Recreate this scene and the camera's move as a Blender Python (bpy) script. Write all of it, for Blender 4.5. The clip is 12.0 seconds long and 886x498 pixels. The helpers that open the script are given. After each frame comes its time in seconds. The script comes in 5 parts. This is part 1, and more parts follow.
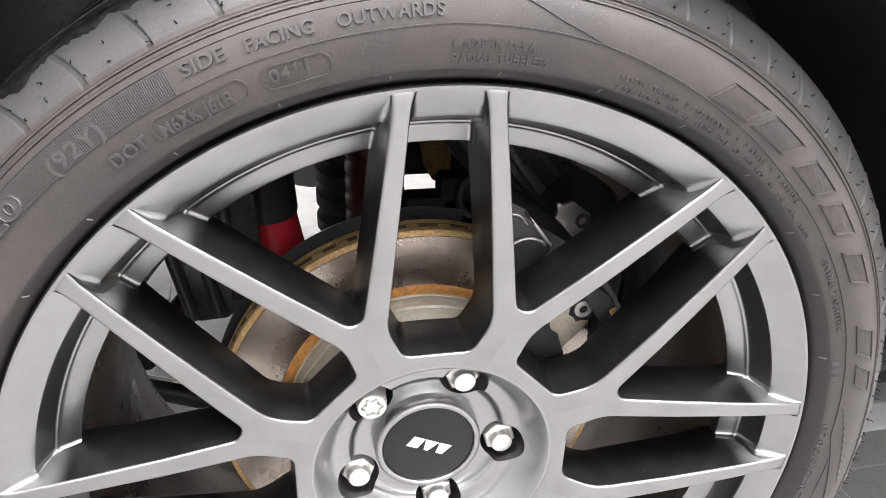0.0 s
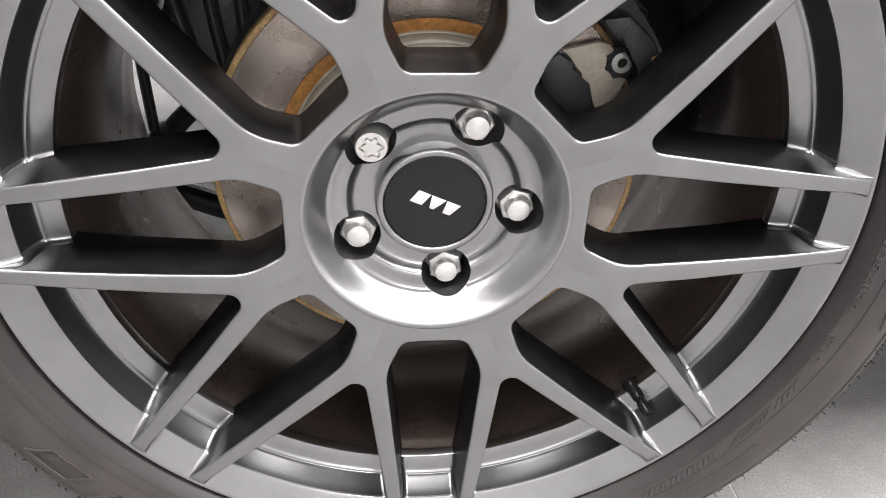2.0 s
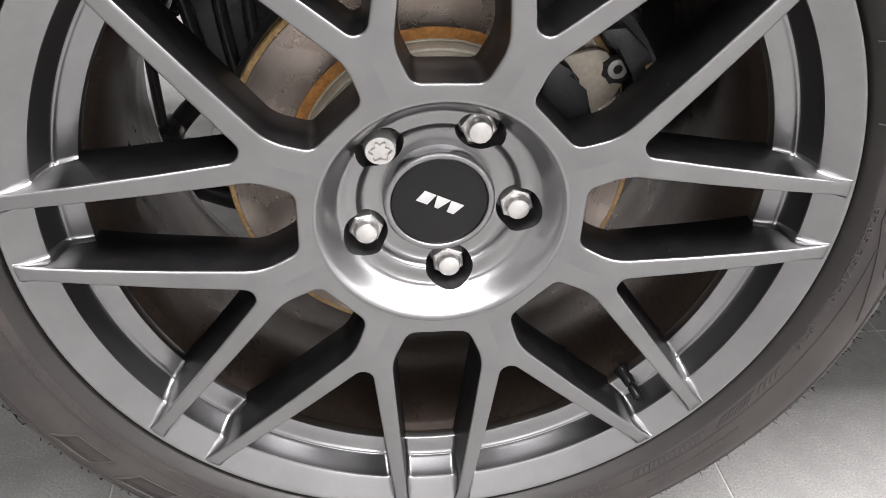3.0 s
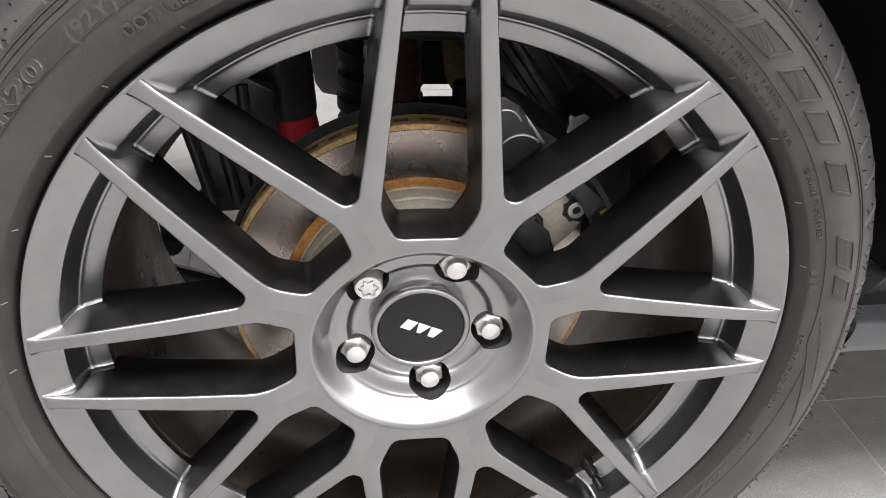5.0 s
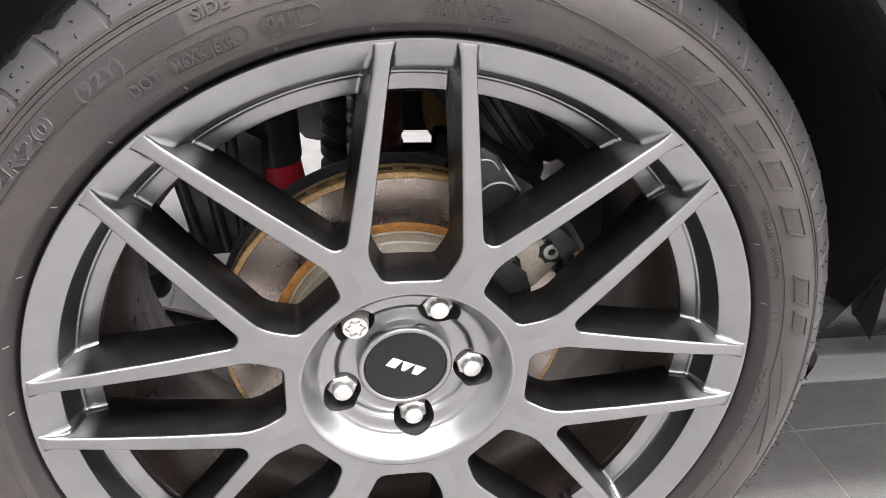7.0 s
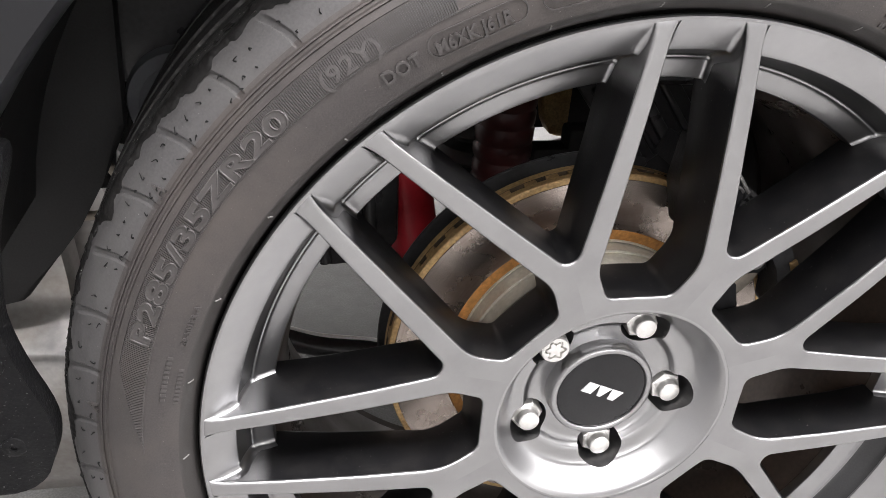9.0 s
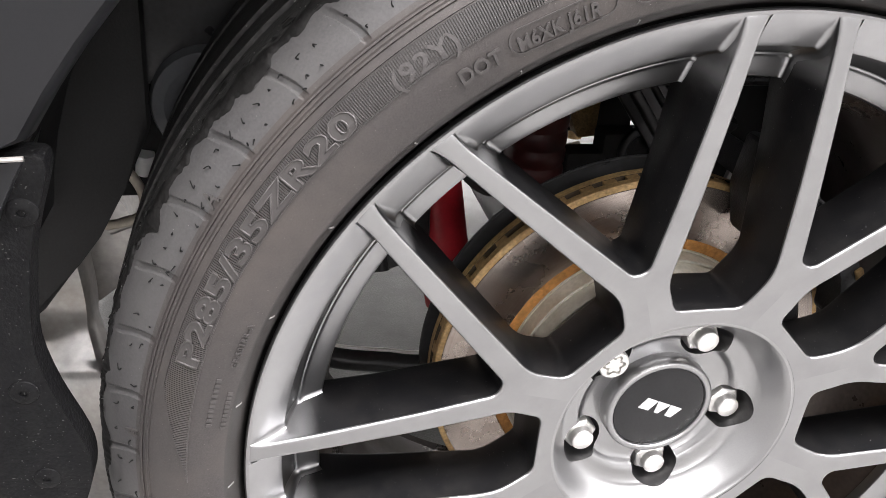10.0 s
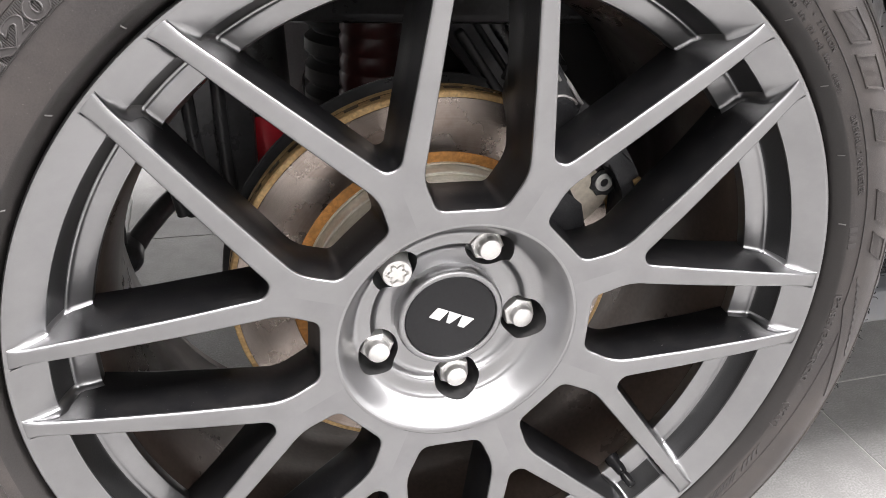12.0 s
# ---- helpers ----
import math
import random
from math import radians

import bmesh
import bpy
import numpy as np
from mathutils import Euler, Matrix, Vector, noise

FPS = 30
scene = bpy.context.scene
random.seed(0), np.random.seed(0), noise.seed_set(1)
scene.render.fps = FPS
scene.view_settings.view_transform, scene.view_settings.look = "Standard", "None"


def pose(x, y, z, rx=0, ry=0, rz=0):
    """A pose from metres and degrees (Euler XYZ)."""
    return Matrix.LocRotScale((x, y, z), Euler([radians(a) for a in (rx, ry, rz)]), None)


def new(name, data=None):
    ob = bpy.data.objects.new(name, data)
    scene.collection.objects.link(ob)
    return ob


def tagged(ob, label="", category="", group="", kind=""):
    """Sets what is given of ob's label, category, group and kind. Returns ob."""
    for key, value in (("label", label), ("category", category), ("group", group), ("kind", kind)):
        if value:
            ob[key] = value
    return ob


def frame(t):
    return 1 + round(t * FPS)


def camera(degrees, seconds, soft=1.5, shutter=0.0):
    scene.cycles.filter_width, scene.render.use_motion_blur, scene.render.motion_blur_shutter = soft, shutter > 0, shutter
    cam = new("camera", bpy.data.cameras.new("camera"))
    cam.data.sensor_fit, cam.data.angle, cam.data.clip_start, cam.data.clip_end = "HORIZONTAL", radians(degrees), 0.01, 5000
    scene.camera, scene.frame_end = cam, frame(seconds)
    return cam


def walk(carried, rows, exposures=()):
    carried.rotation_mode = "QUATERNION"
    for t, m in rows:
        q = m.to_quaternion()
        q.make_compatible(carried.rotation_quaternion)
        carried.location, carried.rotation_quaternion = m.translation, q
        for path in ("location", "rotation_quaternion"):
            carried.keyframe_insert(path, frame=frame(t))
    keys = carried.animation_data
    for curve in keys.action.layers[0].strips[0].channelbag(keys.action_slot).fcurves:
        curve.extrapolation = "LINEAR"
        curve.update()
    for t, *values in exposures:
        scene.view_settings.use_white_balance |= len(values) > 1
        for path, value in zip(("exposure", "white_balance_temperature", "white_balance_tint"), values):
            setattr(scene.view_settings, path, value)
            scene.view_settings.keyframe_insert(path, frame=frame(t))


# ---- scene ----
cam = camera(59.81, 12.0, soft=0.8)
# seconds, place, then yaw, pitch and roll in degrees
ROWS = [
    (0.0, -0.0862, -0.3896, 0.7322, -12.21, -27.01, 1.82),
    (0.5, -0.0821, -0.3984, 0.7243, -8.42, -28.43, 1.92),
    (1.0, -0.0621, -0.4070, 0.6911, -6.67, -29.07, 1.88),
    (1.5, -0.0504, -0.4075, 0.6341, -6.40, -30.27, 2.00),
    (2.0, -0.0425, -0.4036, 0.5914, -6.33, -32.02, 2.10),
    (2.5, -0.0434, -0.4036, 0.5699, -6.31, -33.65, 2.14),
    (3.0, -0.0549, -0.4180, 0.6199, -7.35, -33.95, 2.67),
    (3.5, -0.0618, -0.4275, 0.6749, -7.85, -33.66, 2.95),
    (3.7, -0.0567, -0.4346, 0.6996, -7.52, -33.60, 2.70),
    (5.5, -0.0662, -0.4350, 0.7243, -9.54, -31.32, 3.40),
    (6.0, -0.0788, -0.4535, 0.7301, -9.85, -30.64, 3.47),
    (6.5, -0.0695, -0.4651, 0.7372, -10.24, -29.77, 3.52),
    (6.7, -0.0697, -0.4606, 0.7389, -10.57, -29.40, 3.60),
    (8.3, -0.0985, -0.4542, 0.7444, -11.36, -29.03, 3.70),
    (8.5, -0.1355, -0.4379, 0.7368, -12.36, -28.95, 3.96),
    (9.0, -0.2165, -0.3668, 0.7041, -12.76, -29.15, 4.21),
    (9.5, -0.2484, -0.3383, 0.6872, -13.29, -28.85, 4.38),
    (10.0, -0.2512, -0.3319, 0.6905, -13.73, -28.77, 4.33),
    (10.5, -0.2427, -0.3374, 0.6997, -14.30, -28.72, 4.43),
    (11.0, -0.2121, -0.3558, 0.7097, -15.31, -28.47, 4.35),
    (11.5, -0.1702, -0.3776, 0.7006, -16.72, -27.97, 4.22),
    (12.0, -0.1474, -0.3974, 0.6513, -17.59, -28.28, 4.21),
]
walk(cam, [(t, pose(x, y, z, 90 + pitch, 0, yaw) @ pose(0, 0, 0, 0, 0, roll)) for t, x, y, z, yaw, pitch, roll in ROWS],
     exposures=[(0.0, 0.86), (1.0, 0.66), (2.5, 0.00), (4.0, 0.18), (5.5, 0.24), (6.0, 0.50), (6.5, 0.57), (8.5, 0.58), (9.0, 0.48), (9.5, 0.69), (11.0, 0.72), (12.0, 0.53)])

# ---- light ----
ZC = 0.35  # height of the wheel's centre


def node_world():
    w = bpy.data.worlds.new("room_air")
    w.use_nodes = True
    bg = w.node_tree.nodes["Background"]
    bg.inputs["Color"].default_value = (0.9, 0.95, 1.0, 1)
    bg.inputs["Strength"].default_value = 0.05
    scene.world = w


node_world()


def unseen_lamp(x, y, sx, sy, power):
    d = bpy.data.lights.new("unseen_panel_lamp", "AREA")
    d.shape, d.size, d.size_y, d.energy, d.color = "RECTANGLE", sx, sy, power, (1.0, 0.968, 0.978)
    ob = new("unseen_panel_lamp", d)
    ob.matrix_world = pose(x, y, 2.96)
    return ob


# Unseen lamps, added at ceiling height for hub, tyre, south wall, far floor.
for lx, ly, depth, lp in ((-0.80, -0.90, 0.9, 62), (0.72, -0.76, 0.9, 74), (-1.2, -4.1, 0.55, 38), (1.2, -4.1, 0.55, 66),
                          (-1.2, 3.3, 0.55, 125), (1.4, 3.3, 0.55, 125), (-3.4, 0.4, 0.55, 8), (2.4, -0.6, 0.9, 205)):
    unseen_lamp(lx, ly, 1.2, depth, lp)


# ---- materials ----
def material(name, colour, rough=0.5, metal=0.0, vary=0.15, grain=300.0, bump=0.0, dirt=None, dirt_scale=12.0,
             dirt_amount=0.5, coat=0.0, per_piece=0.0, spec=0.5, stretch=None, rough_vary=0.12, bump_size=0.0005, rings=0.0, aniso=0.0, specks=None, speck_scale=700.0, speck_cut=0.70, streak=False):
    """A procedural surface: base colour with fine grain, larger patches of dirt or tone, roughness wear and relief."""
    m = bpy.data.materials.new(name)
    m.use_nodes = True
    nt = m.node_tree
    n, l = nt.nodes, nt.links
    bsdf = n["Principled BSDF"]
    tc = n.new("ShaderNodeTexCoord")
    mp = n.new("ShaderNodeMapping")
    l.new(tc.outputs["Object"], mp.inputs["Vector"])
    if stretch:
        mp.inputs["Scale"].default_value = stretch
    fine = n.new("ShaderNodeTexNoise")
    fine.inputs["Scale"].default_value, fine.inputs["Detail"].default_value = grain, 4
    l.new(mp.outputs["Vector"], fine.inputs["Vector"])
    if rings:
        # turned marks: the grain follows the distance from the axle
        flat = n.new("ShaderNodeVectorMath")
        flat.operation = "MULTIPLY"
        flat.inputs[1].default_value = (1, 0, 1)
        far = n.new("ShaderNodeVectorMath")
        far.operation = "LENGTH"
        comb = n.new("ShaderNodeCombineXYZ")
        l.new(tc.outputs["Object"], flat.inputs[0])
        l.new(flat.outputs["Vector"], far.inputs[0])
        l.new(far.outputs["Value"], comb.inputs["X"])
        l.new(comb.outputs["Vector"], fine.inputs["Vector"])
        fine.inputs["Scale"].default_value = rings
    if streak:
        # scuffs drawn out round the axle
        sep = n.new("ShaderNodeSeparateXYZ")
        turn = n.new("ShaderNodeMath")
        turn.operation = "ARCTAN2"
        slow = n.new("ShaderNodeMath")
        slow.operation = "MULTIPLY"
        slow.inputs[1].default_value = 0.06
        around = n.new("ShaderNodeCombineXYZ")
        l.new(tc.outputs["Object"], sep.inputs["Vector"])
        l.new(sep.outputs["Z"], turn.inputs[0])
        l.new(sep.outputs["X"], turn.inputs[1])
        l.new(turn.outputs["Value"], slow.inputs[0])
        l.new(sep.outputs["Y"], around.inputs["X"])
        l.new(slow.outputs["Value"], around.inputs["Y"])
        l.new(around.outputs["Vector"], fine.inputs["Vector"])
    if aniso:
        tan = n.new("ShaderNodeTangent")
        tan.direction_type, tan.axis = "RADIAL", "Y"
        l.new(tan.outputs["Tangent"], bsdf.inputs["Tangent"])
        bsdf.inputs["Anisotropic"].default_value = aniso
    big = n.new("ShaderNodeTexNoise")
    big.inputs["Scale"].default_value, big.inputs["Detail"].default_value = dirt_scale, 6
    big.inputs["Roughness"].default_value = 0.65
    l.new(tc.outputs["Object"], big.inputs["Vector"])
    base = n.new("ShaderNodeMix")
    base.data_type = "RGBA"
    c = Vector(colour)
    base.inputs["A"].default_value = (*(c * (1 - vary)), 1)
    base.inputs["B"].default_value = (*(c * (1 + vary)), 1)
    wide = n.new("ShaderNodeMapRange")
    wide.inputs["From Min"].default_value, wide.inputs["From Max"].default_value = (0.42, 0.60) if streak else (0.30, 0.70)
    l.new(fine.outputs["Fac"], wide.inputs["Value"])
    l.new(wide.outputs["Result"], base.inputs["Factor"])
    out = base.outputs["Result"]
    ramp = n.new("ShaderNodeMapRange")
    ramp.inputs["From Min"].default_value, ramp.inputs["From Max"].default_value = 0.42, 0.68
    l.new(big.outputs["Fac"], ramp.inputs["Value"])
    if dirt:
        dm = n.new("ShaderNodeMix")
        dm.data_type = "RGBA"
        mul = n.new("ShaderNodeMath")
        mul.operation = "MULTIPLY"
        mul.inputs[1].default_value = dirt_amount
        l.new(ramp.outputs["Result"], mul.inputs[0])
        l.new(mul.outputs["Value"], dm.inputs["Factor"])
        l.new(out, dm.inputs["A"])
        dm.inputs["B"].default_value = (*dirt, 1)
        out = dm.outputs["Result"]
    if specks:
        sp = n.new("ShaderNodeTexNoise")
        sp.inputs["Scale"].default_value, sp.inputs["Detail"].default_value = speck_scale, 1
        l.new(tc.outputs["Object"], sp.inputs["Vector"])
        cutr = n.new("ShaderNodeMapRange")
        cutr.inputs["From Min"].default_value, cutr.inputs["From Max"].default_value = speck_cut, speck_cut + 0.03
        l.new(sp.outputs["Fac"], cutr.inputs["Value"])
        sm = n.new("ShaderNodeMix")
        sm.data_type = "RGBA"
        l.new(cutr.outputs["Result"], sm.inputs["Factor"])
        l.new(out, sm.inputs["A"])
        sm.inputs["B"].default_value = (*specks, 1)
        out = sm.outputs["Result"]
    if per_piece:
        info = n.new("ShaderNodeObjectInfo")
        rng = n.new("ShaderNodeMapRange")
        rng.inputs["To Min"].default_value, rng.inputs["To Max"].default_value = 1 - per_piece, 1 + per_piece
        l.new(info.outputs["Random"], rng.inputs["Value"])
        sc = n.new("ShaderNodeVectorMath")
        sc.operation = "SCALE"
        l.new(out, sc.inputs[0])
        l.new(rng.outputs["Result"], sc.inputs["Scale"])
        out = sc.outputs["Vector"]
    l.new(out, bsdf.inputs["Base Color"])
    rr = n.new("ShaderNodeMapRange")
    rr.inputs["To Min"].default_value = max(0.02, rough - rough_vary)
    rr.inputs["To Max"].default_value = min(1.0, rough + rough_vary)
    l.new(big.outputs["Fac"], rr.inputs["Value"])
    l.new(rr.outputs["Result"], bsdf.inputs["Roughness"])
    bsdf.inputs["Metallic"].default_value = metal
    bsdf.inputs["Specular IOR Level"].default_value = spec
    bsdf.inputs["Coat Weight"].default_value = coat
    bsdf.inputs["Coat Roughness"].default_value = 0.08
    if bump:
        b = n.new("ShaderNodeBump")
        b.inputs["Strength"].default_value, b.inputs["Distance"].default_value = bump, bump_size
        l.new(fine.outputs["Fac"], b.inputs["Height"])
        l.new(b.outputs["Normal"], bsdf.inputs["Normal"])
    return m


MAT = {}
# The broad darker patches of the alloy stand in for soft reflections.
MAT["alloy"] = material("sterling_grey_wheel_paint", (0.338, 0.338, 0.343), 0.30, 1.0, 0.015, 2500, 0.0, (0.262, 0.262, 0.266), 13, 0.6, rough_vary=0.05, bump_size=0.0001)
MAT["alloy_machined"] = material("turned_wheel_hub", (0.35, 0.35, 0.354), 0.28, 1.0, 0.09, 1500, 0.05, None, 4, rough_vary=0.02, aniso=0.8, bump_size=0.0001)
MAT["pocket"] = material("black_spoke_side", (0.006, 0.006, 0.0066), 0.36, 0.0, 0.1, 900, 0.12, (0.018, 0.0170, 0.0162), 60, 0.4, rough_vary=0.05, spec=0.16, specks=(0.14, 0.135, 0.13), speck_scale=800, speck_cut=0.765)


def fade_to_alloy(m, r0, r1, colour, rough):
    """Towards the rim the black of the spoke sides gives way to silver."""
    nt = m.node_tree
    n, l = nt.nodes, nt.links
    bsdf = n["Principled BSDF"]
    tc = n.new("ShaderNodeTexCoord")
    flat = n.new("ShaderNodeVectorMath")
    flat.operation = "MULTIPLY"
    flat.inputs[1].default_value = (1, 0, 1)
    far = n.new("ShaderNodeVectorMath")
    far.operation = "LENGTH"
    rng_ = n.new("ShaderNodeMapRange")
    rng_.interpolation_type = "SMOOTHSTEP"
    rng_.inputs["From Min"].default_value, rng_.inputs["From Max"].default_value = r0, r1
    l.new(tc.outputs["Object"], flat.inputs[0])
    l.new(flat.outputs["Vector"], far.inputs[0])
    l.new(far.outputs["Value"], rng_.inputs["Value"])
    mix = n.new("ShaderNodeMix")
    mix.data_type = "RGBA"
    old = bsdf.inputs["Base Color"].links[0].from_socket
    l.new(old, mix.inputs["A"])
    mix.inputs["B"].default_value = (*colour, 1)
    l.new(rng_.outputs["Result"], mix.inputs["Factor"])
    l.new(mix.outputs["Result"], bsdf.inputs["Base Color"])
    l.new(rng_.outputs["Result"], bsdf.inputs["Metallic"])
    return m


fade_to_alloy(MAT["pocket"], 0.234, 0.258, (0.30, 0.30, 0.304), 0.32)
MAT["zinc"] = material("dull_zinc_plating", (0.72, 0.71, 0.68), 0.45, 0.3, 0.08, 400, 0.05)
# Alloy wall: the dark that it reflects is put into the colour.
MAT["step_wall"] = material("step_wall_dark_reflection", (0.085, 0.085, 0.087), 0.30, 0.8, 0.08, 900, 0.03, None, 20, rough_vary=0.05)
# Silver nut pockets: their shade is put into this darker metal.
MAT["pocket_metal"] = material("shaded_nut_pocket", (0.17, 0.17, 0.172), 0.30, 0.9, 0.1, 900, 0.05, (0.08, 0.08, 0.08), 60, 0.4, rough_vary=0.05)
MAT["barrel"] = material("brake_dusted_barrel", (0.080, 0.061, 0.051), 0.30, 0.5, 0.18, 260, 0.08, (0.060, 0.045, 0.037), 16, 0.6)
MAT["rubber"] = material("dusty_tyre_rubber", (0.043, 0.039, 0.038), 0.45, 0.0, 0.20, 1100, 0.4, (0.074, 0.064, 0.058), 14, 0.6, bump_size=0.0003, specks=(0.14, 0.13, 0.12), speck_scale=900, speck_cut=0.755, spec=0.32)
MAT["shoulder"] = material("grey_scrubbed_shoulder", (0.068, 0.066, 0.0665), 0.40, 0.0, 0.14, 700, 0.25, (0.078, 0.076, 0.074), 20, 0.6, bump_size=0.0003, specks=(0.16, 0.155, 0.15), speck_scale=800, speck_cut=0.775, spec=0.3)
MAT["rubber_letter"] = material("raised_rubber", (0.056, 0.052, 0.051), 0.36, 0.0, 0.1, 900, 0.1, bump_size=0.0003, spec=0.3)
# Bead rubber, slightly darker itself; the recess's shade is in the colour too.
MAT["bead"] = material("shaded_bead_rubber", (0.022, 0.020, 0.019), 0.5, 0.0, 0.15, 900, 0.2, (0.032, 0.028, 0.026), 30, 0.4)
MAT["tread"] = material("worn_tread", (0.028, 0.027, 0.026), 0.6, 0.0, 0.45, 900, 1.0, (0.010, 0.010, 0.010), 60, 0.45, bump_size=0.002, stretch=None, specks=(0.30, 0.29, 0.27), speck_scale=700, speck_cut=0.73, streak=True)
MAT["torn"] = material("torn_black_rubber", (0.009, 0.0087, 0.0085), 0.55, 0.0, 0.4, 600, 0.4, (0.026, 0.025, 0.024), 120, 0.4, spec=0.18)
MAT["chrome"] = material("bright_nut_plating", (0.80, 0.79, 0.77), 0.36, 0.75, 0.04, 700, 0.02, (0.6, 0.57, 0.52), 150, 0.2, rough_vary=0.05)
MAT["cap_black"] = material("gloss_black_cap", (0.017, 0.017, 0.018), 0.14, 0.0, 0.1, 500, spec=0.25, rough_vary=0.03)
MAT["emblem"] = material("satin_silver_emblem", (0.78, 0.78, 0.78), 0.35, 0.3, 0.03, 800)
MAT["disc"] = material("swept_brake_disc", (0.47, 0.41, 0.37), 0.27, 0.95, 0.13, 90, 0.12, (0.27, 0.205, 0.165), 22, 0.7, rings=700, aniso=0.90, bump_size=0.0003)
MAT["rust"] = material("rusted_iron", (0.46, 0.21, 0.055), 0.75, 0.1, 0.30, 380, 0.5, (0.30, 0.155, 0.05), 70, 0.6)
MAT["tan_rust"] = material("pale_rusted_rim", (0.52, 0.35, 0.165), 0.55, 0.35, 0.30, 420, 0.5, (0.34, 0.20, 0.075), 60, 0.6)
MAT["slot"] = material("dark_vent_slot", (0.035, 0.024, 0.014), 0.8, 0.1, 0.4, 380, 0.5, (0.10, 0.06, 0.025), 90, 0.6)
MAT["hat"] = material("coated_disc_hat", (0.66, 0.63, 0.55), 0.5, 0.4, 0.1, 300, 0.15, (0.45, 0.38, 0.28), 40, 0.5)
MAT["cast_black"] = material("black_cast_iron", (0.017, 0.0175, 0.019), 0.42, 0.1, 0.25, 700, 0.5, (0.036, 0.036, 0.038), 45, 0.6, bump_size=0.0007)
MAT["pad_plate"] = material("dusty_beige_plate", (0.52, 0.47, 0.39), 0.6, 0.2, 0.12, 250, 0.2, (0.34, 0.29, 0.23), 45, 0.6)
MAT["black_paint"] = material("black_chassis_paint", (0.034, 0.034, 0.035), 0.30, 0.0, 0.25, 200, 0.2, (0.05, 0.05, 0.05), 20, 0.5)
MAT["liner"] = material("black_arch_liner", (0.010, 0.0097, 0.010), 0.7, 0.0, 0.3, 500, 0.4, (0.016, 0.0155, 0.0155), 16, 0.5)
MAT["plastic"] = material("scuffed_black_plastic", (0.006, 0.006, 0.0065), 0.34, 0.0, 0.3, 500, 0.5, (0.014, 0.014, 0.0135), 140, 0.3, bump_size=0.0008, spec=0.09, specks=(0.07, 0.07, 0.069), speck_scale=700, speck_cut=0.71)
MAT["body_paint"] = material("dark_grey_car_paint", (0.016, 0.0165, 0.018), 0.28, 0.1, 0.04, 900, 0.0, (0.020, 0.020, 0.0215), 3, 0.5, spec=0.2, rough_vary=0.03)
MAT["skirt"] = material("satin_grey_skirt", (0.085, 0.088, 0.094), 0.32, 0.0, 0.06, 400, 0.05, (0.070, 0.072, 0.077), 8, 0.5)
MAT["spot_white"] = material("bright_spot_white", (0.8, 0.8, 0.78), 0.4, 0.0, 0.03, 200)
MAT["red"] = material("red_shock_paint", (0.56, 0.026, 0.040), 0.35, 0.0, 0.12, 200, 0.05, (0.24, 0.012, 0.015), 25, 0.5)
MAT["dark_red"] = material("dark_red_spring", (0.055, 0.011, 0.010), 0.4, 0.0, 0.15, 200, 0.1, (0.022, 0.006, 0.0055), 30, 0.5)
MAT["bare_steel"] = material("dull_bare_steel", (0.42, 0.41, 0.40), 0.4, 0.8, 0.12, 160, 0.1, (0.28, 0.25, 0.21), 14, 0.6)
MAT["grey_tank"] = material("grey_plastic_tank", (0.50, 0.50, 0.51), 0.45, 0.0, 0.08, 300, 0.1, (0.42, 0.42, 0.42), 14, 0.5)
MAT["tick"] = material("pale_mould_mark", (0.17, 0.165, 0.16), 0.6, 0.0, 0.1, 800)
MAT["tile"] = material("grey_porcelain_tile", (0.275, 0.271, 0.265), 0.40, 0.0, 0.26, 420, 0.25, (0.215, 0.211, 0.205), 26, 0.75, per_piece=0.05)
MAT["grout"] = material("pale_tile_grout", (0.47, 0.46, 0.445), 0.85, 0.0, 0.2, 300, 0.3)
MAT["hair"] = material("matt_rubber_hair", (0.012, 0.012, 0.012), 0.9, 0.0, 0.1, 300, spec=0.1)
MAT["white_wall"] = material("white_wall_paint", (0.60, 0.60, 0.59), 0.7, 0.0, 0.03, 60, 0.05, (0.55, 0.55, 0.54), 2, 0.5)
MAT["wall"] = material("light_grey_wall_paint", (0.74, 0.74, 0.74), 0.7, 0.0, 0.03, 60, 0.05, (0.70, 0.70, 0.69), 2, 0.5)


# ---- mesh helpers ----
def put(name, mesh, mat, parent=None, label="", kind=""):
    ob = new(name, mesh)
    if mat and not mesh.materials:
        mesh.materials.append(mat)
    if parent:
        ob.parent = parent
    return tagged(ob, label, kind=kind)


def finish(bm, name, smooth=40):
    bmesh.ops.recalc_face_normals(bm, faces=bm.faces)
    me = bpy.data.meshes.new(name)
    bm.to_mesh(me)
    bm.free()
    if smooth:
        me.shade_smooth()
        me.set_sharp_from_angle(angle=radians(smooth))
    return me


def part(name, bm, mat, parent, label="", smooth=40, kind=""):
    return put(name, finish(bm, name, smooth), mat, parent, label, kind)


def thing(name, label, category, at=(0, 0, 0), group="", kind=""):
    ob = new(name)
    ob.location = at
    ob.empty_display_size = 0.05
    return tagged(ob, label, category, group, kind)


